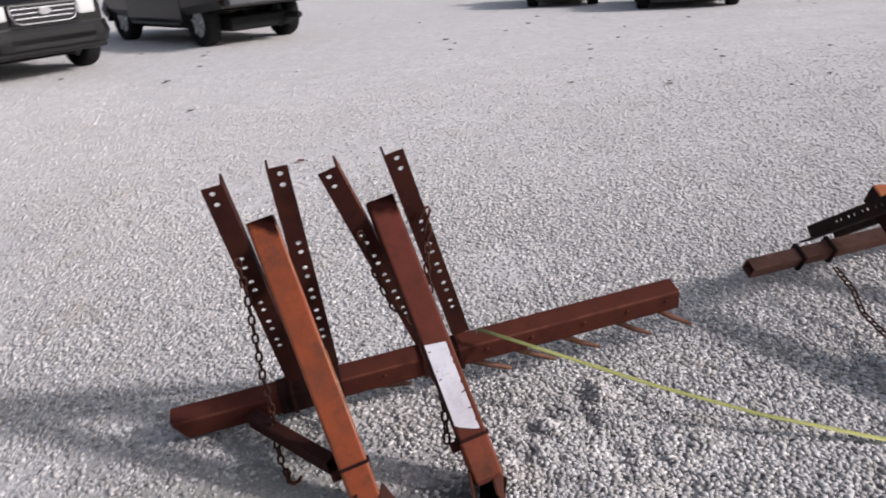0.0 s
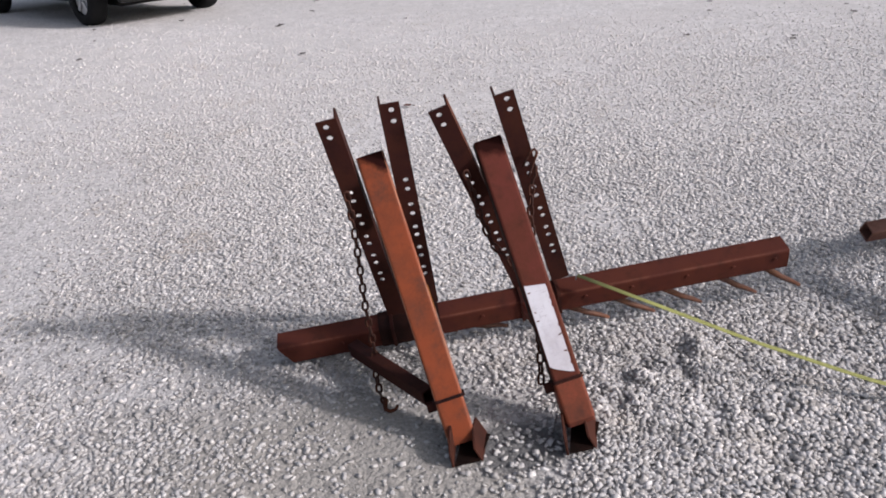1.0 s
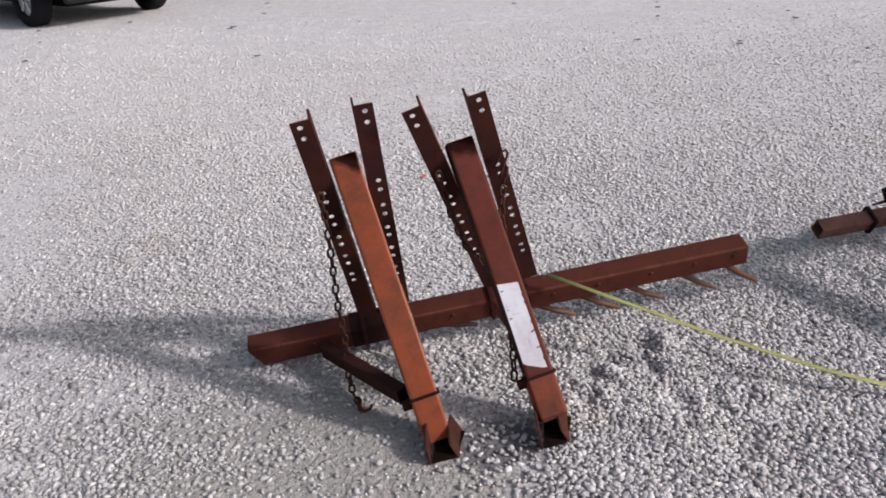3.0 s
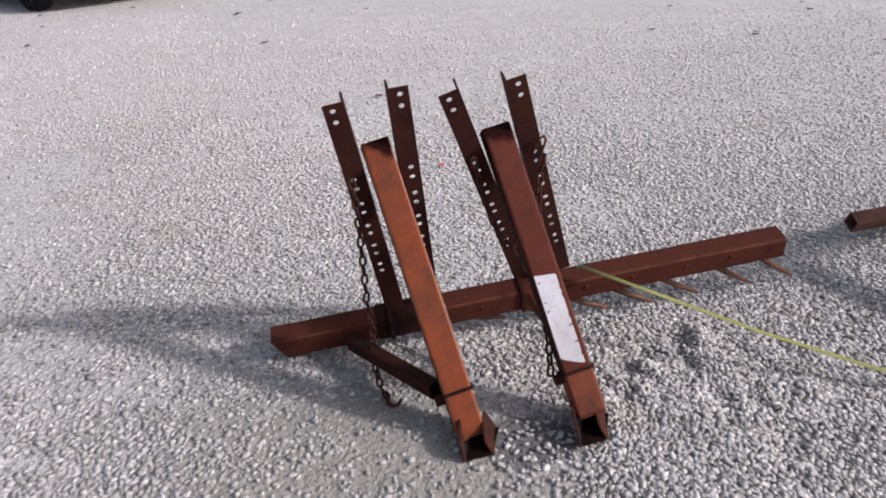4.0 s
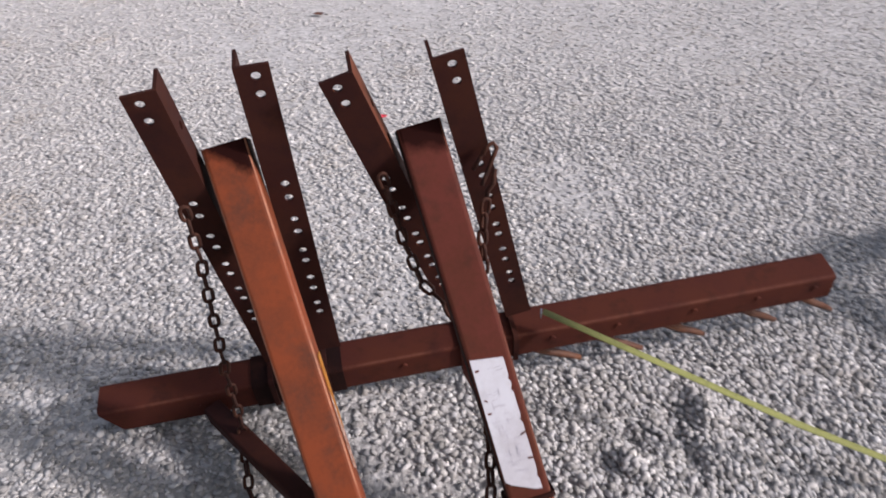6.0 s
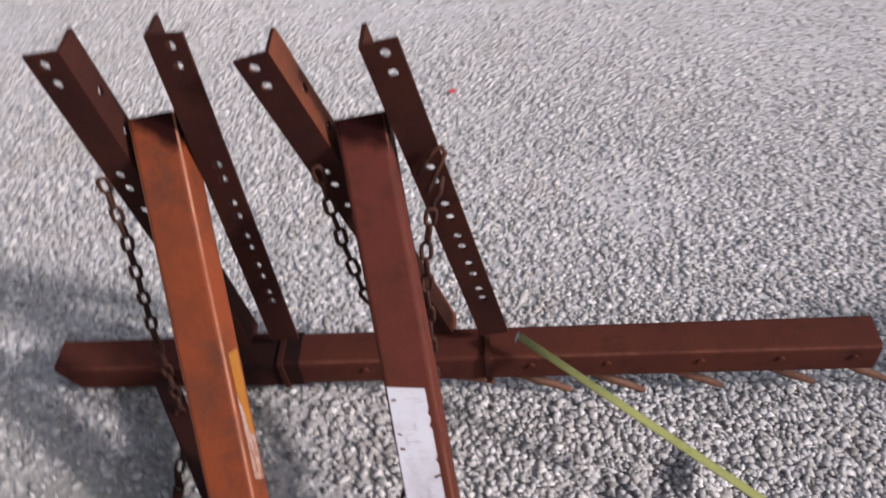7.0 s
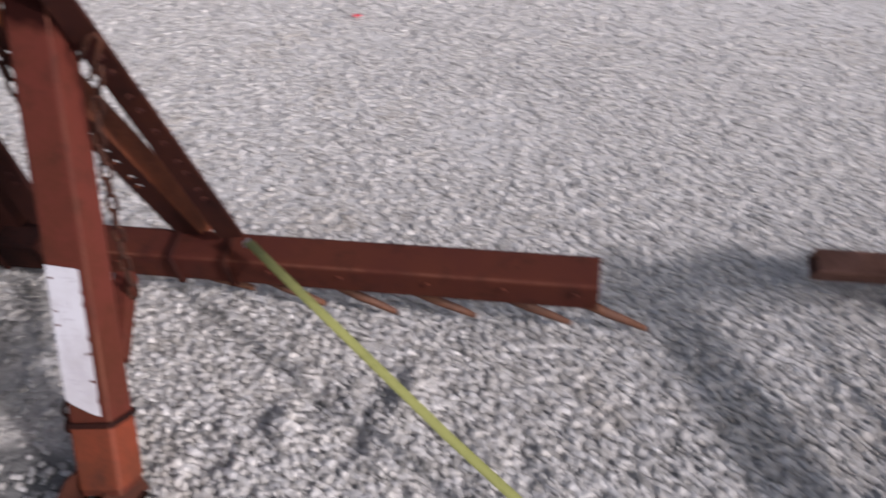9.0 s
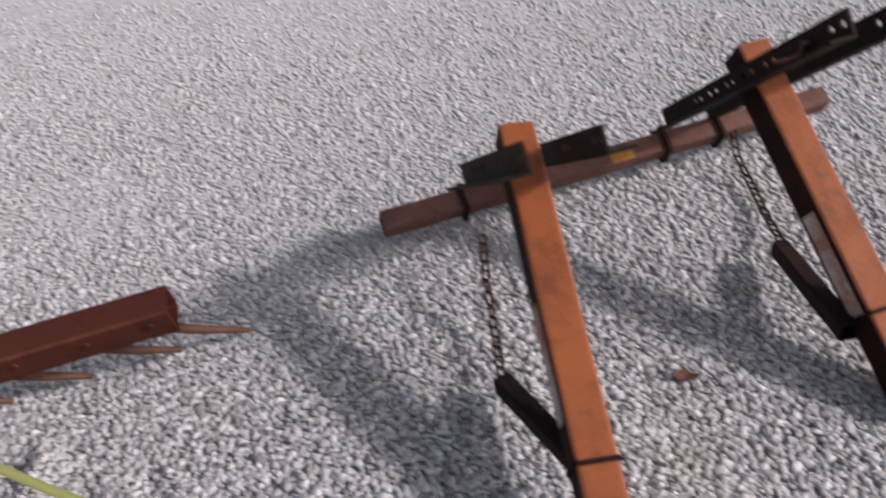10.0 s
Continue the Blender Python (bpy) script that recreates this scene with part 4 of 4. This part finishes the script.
# ---- tape ----
pts = [Vector(p) for p in ((0.235, 2.60, 0.262), (0.50, 2.53, 0.20), (0.82, 2.445, 0.125), (1.15, 2.36, 0.065), (1.52, 2.28, 0.022))]
bm = bmesh.new()
rows_t = []
for i, p in enumerate(pts):
    d = (pts[min(i + 1, 4)] - pts[max(i - 1, 0)]).normalized()
    sd = d.cross(Vector((0, 0, 1))).normalized() * 0.011
    up = Vector((0, 0, 1))
    rows_t.append([bm.verts.new(p + sd * k + up * z) for k, z in ((-1, 0.002), (0, 0), (1, 0.002), (1, 0.0028), (0, 0.0008), (-1, 0.0028))])
for a, b in zip(rows_t, rows_t[1:]):
    for i in range(6):
        j = (i + 1) % 6
        bm.faces.new((a[i], a[j], b[j], b[i]))
bm.faces.new(rows_t[0])
bm.faces.new(rows_t[-1][::-1])
tape = empty("tape_measure", pts[0], "yellow steel tape measure blade hooked on the rusty beam", "tape measure")
part("blade", bm, M_TAPE, tape, "", True)
part("end_hook", box(pts[0] - Vector((0.004, 0, 0.004)), (0.004, 0.022, 0.014), None, 0.001), M_CHROME, tape, "small steel end hook")

# ---- litter ----
def scrap(name, x, y, r, mat, label, seed):
    rng = random.Random(seed)
    bm = bmesh.new()
    n = 8
    g = float(ground_height(x, y))
    ring = []
    for k in range(n):
        q = 2 * math.pi * k / n
        rr = r * rng.uniform(0.55, 1.15)
        ring.append((x + rr * math.cos(q), y + 0.7 * rr * math.sin(q), g + 0.012 + 0.25 * r * rng.random()))
    c = bm.verts.new((x, y, g + 0.010))
    c2 = bm.verts.new((x, y, g + 0.0125))
    lo = [bm.verts.new(p) for p in ring]
    hi = [bm.verts.new((p[0], p[1], p[2] + 0.0025)) for p in ring]
    for i in range(n):
        j = (i + 1) % n
        bm.faces.new((c2, hi[i], hi[j]))
        bm.faces.new((c, lo[j], lo[i]))
        bm.faces.new((lo[i], lo[j], hi[j], hi[i]))
    return tagged(part(name, bm, mat), label, "litter", "litter on gravel")


scrap("plastic_scrap", -0.488, 4.165, 0.020, M_SCRAP, "small red plastic scrap lying on gravel", 1)
scrap("dry_leaf", 2.166, 2.866, 0.032, M_LEAF, "curled red-brown dry leaf on gravel", 2)
scrap("dry_leaf", -1.12, 5.45, 0.035, M_LEAF, "curled dark dry leaf on gravel", 3)
rng = random.Random(11)
for i in range(60):
    x, y = rng.uniform(-6, 6), rng.uniform(6.5, 15.0)
    scrap("dark_stone", x, y, rng.uniform(0.02, 0.045), M_DARKBIT, "small dark stone lying on pale gravel", 20 + i)


# ---- vehicles ----
def wheel(parent, at, axle, r=0.37, w=0.24, rim=M_RIM):
    at, axle = Vector(at), Vector(axle).normalized()
    bm = bmesh.new()
    prof = ((0.60, 0.42), (0.62, 0.5), (0.90, 0.5), (0.97, 0.42), (1.0, 0.25), (1.0, -0.25), (0.97, -0.42), (0.90, -0.5), (0.62, -0.5), (0.60, -0.42))
    x, y, z = frame_of(axle, (0, 0, 1))
    rings = []
    for k in range(28):
        q = 2 * math.pi * k / 28
        d = x * math.cos(q) + y * math.sin(q)
        rings.append([bm.verts.new(at + d * r * a + z * w * b) for a, b in prof])
    for a, b in zip(rings, rings[1:] + rings[:1]):
        for i in range(len(prof)):
            j = (i + 1) % len(prof)
            bm.faces.new((a[i], a[j], b[j], b[i]))
    t = part("wheel", bm, M_TYRE, parent, "black rubber tyre", True)
    bm = bmesh.new()
    rod([at - z * w * 0.30, at + z * w * 0.30], r * 0.60, 24, 1.0, bm)
    for k in range(5):
        q = 2 * math.pi * k / 5
        d = x * math.cos(q) + y * math.sin(q)
        for s in (-1, 1):
            box(at + d * r * 0.33 + z * s * w * 0.34, (r * 0.44, r * 0.14, 0.03), Matrix((d, z.cross(d), z)).transposed(), 0.004, bm)
    part("rim", bm, rim, t, "grey alloy rim")


def hull(sections, cap=True):
    """A body lofted through cross-sections, each a list of (y, z) at an x."""
    bm = bmesh.new()
    rings = [[bm.verts.new((x, y, z)) for y, z in prof] for x, prof in sections]
    for a, b in zip(rings, rings[1:]):
        for i in range(len(a)):
            j = (i + 1) % len(a)
            bm.faces.new((a[i], a[j], b[j], b[i]))
    bm.faces.new(rings[0][::-1])
    bm.faces.new(rings[-1])
    return bm


def section(half, z0, z1, tuck=0.06, crown=0.03):
    return [(-half + tuck, z0), (half - tuck, z0), (half, z0 + 0.12), (half, z1 - 0.15), (half - tuck, z1), (0, z1 + crown), (-half + tuck, z1), (-half, z1 - 0.15), (-half, z0 + 0.12)]


def stand(at, heading):
    """Forward and side directions and the pose of a vehicle standing on the ground there."""
    x, y = at
    e = 0.5
    n = Vector((float(ground_height(x - e, y) - ground_height(x + e, y)) / (2 * e), float(ground_height(x, y - e) - ground_height(x, y + e)) / (2 * e), 1)).normalized()
    f = Vector((*heading, 0)).normalized()
    f = (f - n * f.dot(n)).normalized()
    s = n.cross(f)
    m = Matrix((f, s, n)).transposed().to_4x4()
    m.translation = (x, y, float(ground_height(x, y)) - 0.008)
    return f, s, m


def pickup(front_mid, heading, paint, label, wheelbase=3.3, track=1.66, scale=1.0):
    """A pickup truck; front_mid is the ground point between the front wheels."""
    f, s, m = stand(front_mid, heading)
    m = m @ Matrix.Scale(scale, 4)
    root = empty("pickup_truck", m.translation, label, "truck", "parked trucks")

    def put(name, bm, mat, tag="", parent=None, smooth=False):
        bmesh.ops.transform(bm, matrix=m, verts=bm.verts)
        return part(name, bm, mat, parent or root, tag, smooth)

    wb = wheelbase
    put("hood", hull([(0.74, section(0.84, 0.52, 0.98)), (0.62, section(0.90, 0.45, 1.06)), (-0.45, section(0.97, 0.45, 1.14))]), paint, "painted hood and front wings")
    put("cab", hull([(-0.45, section(0.97, 0.33, 1.12)), (-0.75, section(0.97, 0.33, 1.14)), (-2.35, section(0.97, 0.33, 1.14))]), paint, "painted doors")
    put("cab_roof", hull([(-0.75, section(0.84, 1.12, 1.20)), (-1.25, section(0.72, 1.12, 1.76)), (-2.15, section(0.72, 1.12, 1.78)), (-2.35, section(0.80, 1.12, 1.20))]), M_GLASS, "cab with dark glass")
    put("bed", hull([(-2.38, section(0.97, 0.50, 1.14, 0.06, 0.0)), (-wb - 0.85, section(0.97, 0.62, 1.14, 0.06, 0.0))]), paint, "painted cargo bed")
    put("front_bumper", hull([(0.93, section(0.60, 0.44, 0.64, 0.04, 0.0)), (0.90, section(0.76, 0.42, 0.68, 0.05, 0.0)), (0.80, section(0.89, 0.41, 0.69, 0.05, 0.0)), (0.62, section(0.95, 0.42, 0.69, 0.05, 0.0)), (0.45, section(0.95, 0.44, 0.68, 0.05, 0.0))]), M_BUMPER, "dark front bumper")
    put("air_dam", box((0.76, 0, 0.38), (0.12, 1.62, 0.12), None, 0.04), M_BUMPER, "dark lower valance")
    put("rear_bumper", box((-wb - 0.98, 0, 0.74), (0.18, 1.80, 0.16), None, 0.03), M_REARBAR, "dull metal rear bumper")
    g = put("grille", box((0.74, 0, 0.85), (0.07, 0.94, 0.26), None, 0.02), M_BUMPER, "dark grille")
    for z, w in ((0.80, 0.80), (0.86, 0.86), (0.92, 0.90)):
        put("slat", box((0.778, 0, z), (0.012, w, 0.014), None, 0.004), M_CHROME, "thin dull chrome slat", g)
    rim = [(0.785, k * y, z) for k, y, z in ((-1, 0.47, 0.97), (-1, 0.455, 0.83), (-1, 0.41, 0.755), (-1, 0.33, 0.73), (1, 0.33, 0.73), (1, 0.41, 0.755), (1, 0.455, 0.83), (1, 0.47, 0.97))]
    put("trim", rod(rim, 0.011, 8), M_CHROME, "dull chrome grille trim", g, True)
    oval = rod([(0.785, 0, 0.0), (0.808, 0, 0.0)], 0.045, 16)
    bmesh.ops.transform(oval, matrix=Matrix.Translation((0, 0, 0.875)) @ Matrix.Diagonal((1, 1.9, 1, 1)), verts=oval.verts)
    put("badge", oval, M_CHROME, "plain oval badge")
    for k in (-1, 1):
        put("headlight", box((0.715, k * 0.625, 0.88), (0.09, 0.26, 0.20), None, 0.04), M_LAMP, "clear headlight")
        put("tail_light", box((-wb - 0.86, k * 0.93, 0.92), (0.05, 0.10, 0.34), None, 0.015), M_TAIL, "red tail light")
        put("side_step", box((-1.45, k * 0.93, 0.36), (1.7, 0.10, 0.05), None, 0.02), M_BUMPER, "dark side step")
        put("mirror", box((-0.72, k * 1.10, 1.22), (0.10, 0.20, 0.18), None, 0.03), M_BUMPER, "black door mirror")
        for x in (0.0, -wb):
            wheel(root, m @ Vector((x, k * (track / 2 + 0.02), 0.37)), s, 0.37 * scale, 0.24 * scale)
    put("underbody", box((-wb / 2 - 0.1, 0, 0.34), (wb + 0.9, 1.20, 0.22), None, 0.04), M_TYRE, "dark frame and underbody")
    put("axle", rod([(-wb, -0.7, 0.36), (-wb, 0.7, 0.36)], 0.05, 10), M_TYRE, "dark rear axle")
    put("differential", rod([(-wb - 0.14, 0, 0.36), (-wb + 0.16, 0, 0.36)], 0.14, 12), M_TYRE, "dark axle housing")
    put("exhaust", rod([(-wb + 0.5, -0.45, 0.36), (-wb - 0.9, -0.5, 0.40)], 0.05, 10), M_TYRE, "dark exhaust pipe")
    return root


pickup((-5.75, 9.97), (0.86, -0.51), M_TRUCK, "dark pickup truck with slatted grille parked on gravel", 3.3, 1.72, 0.90)
f2 = Vector((-0.77, 0.638))
pickup(tuple(Vector((-3.75, 12.66)) + f2 * 2.43), tuple(f2), M_TRUCK2, "brown-grey pickup truck parked facing away on gravel", 2.7, 1.52, 0.9)


def buggy(at, heading, width, label):
    """A small dark utility vehicle seen end on."""
    f, s, m = stand(at, heading)
    root = empty("utility_vehicle", m.translation, label, "vehicle", "parked vehicles")

    def put(name, bm, mat, tag="", smooth=False):
        bmesh.ops.transform(bm, matrix=m, verts=bm.verts)
        return part(name, bm, mat, root, tag, smooth)

    h = width / 2
    put("body", hull([(0.35, section(h * 0.8, 0.12, 0.62)), (0.1, section(h * 0.88, 0.08, 0.75)), (-1.5, section(h * 0.88, 0.10, 0.72))]), M_TRUCK, "dark body")
    put("seat", box((-0.9, 0, 0.88), (0.5, h * 1.4, 0.28), None, 0.06), M_BUMPER, "black seat")
    put("bumper", box((0.40, 0, 0.36), (0.10, width * 0.85, 0.16), None, 0.03), M_BUMPER, "black bumper")
    for k in (-1, 1):
        for x in (0.0, -1.25):
            wheel(root, m @ Vector((x, k * (h - 0.10), 0.28)), s, 0.28, 0.20, M_BUMPER)
    return root


buggy((1.22, 15.75), (-0.1, -1.0), 1.28, "small dark utility vehicle parked far across the gravel")
buggy((3.15, 14.25), (-0.1, -1.0), 1.60, "wide dark utility vehicle parked far across the gravel")
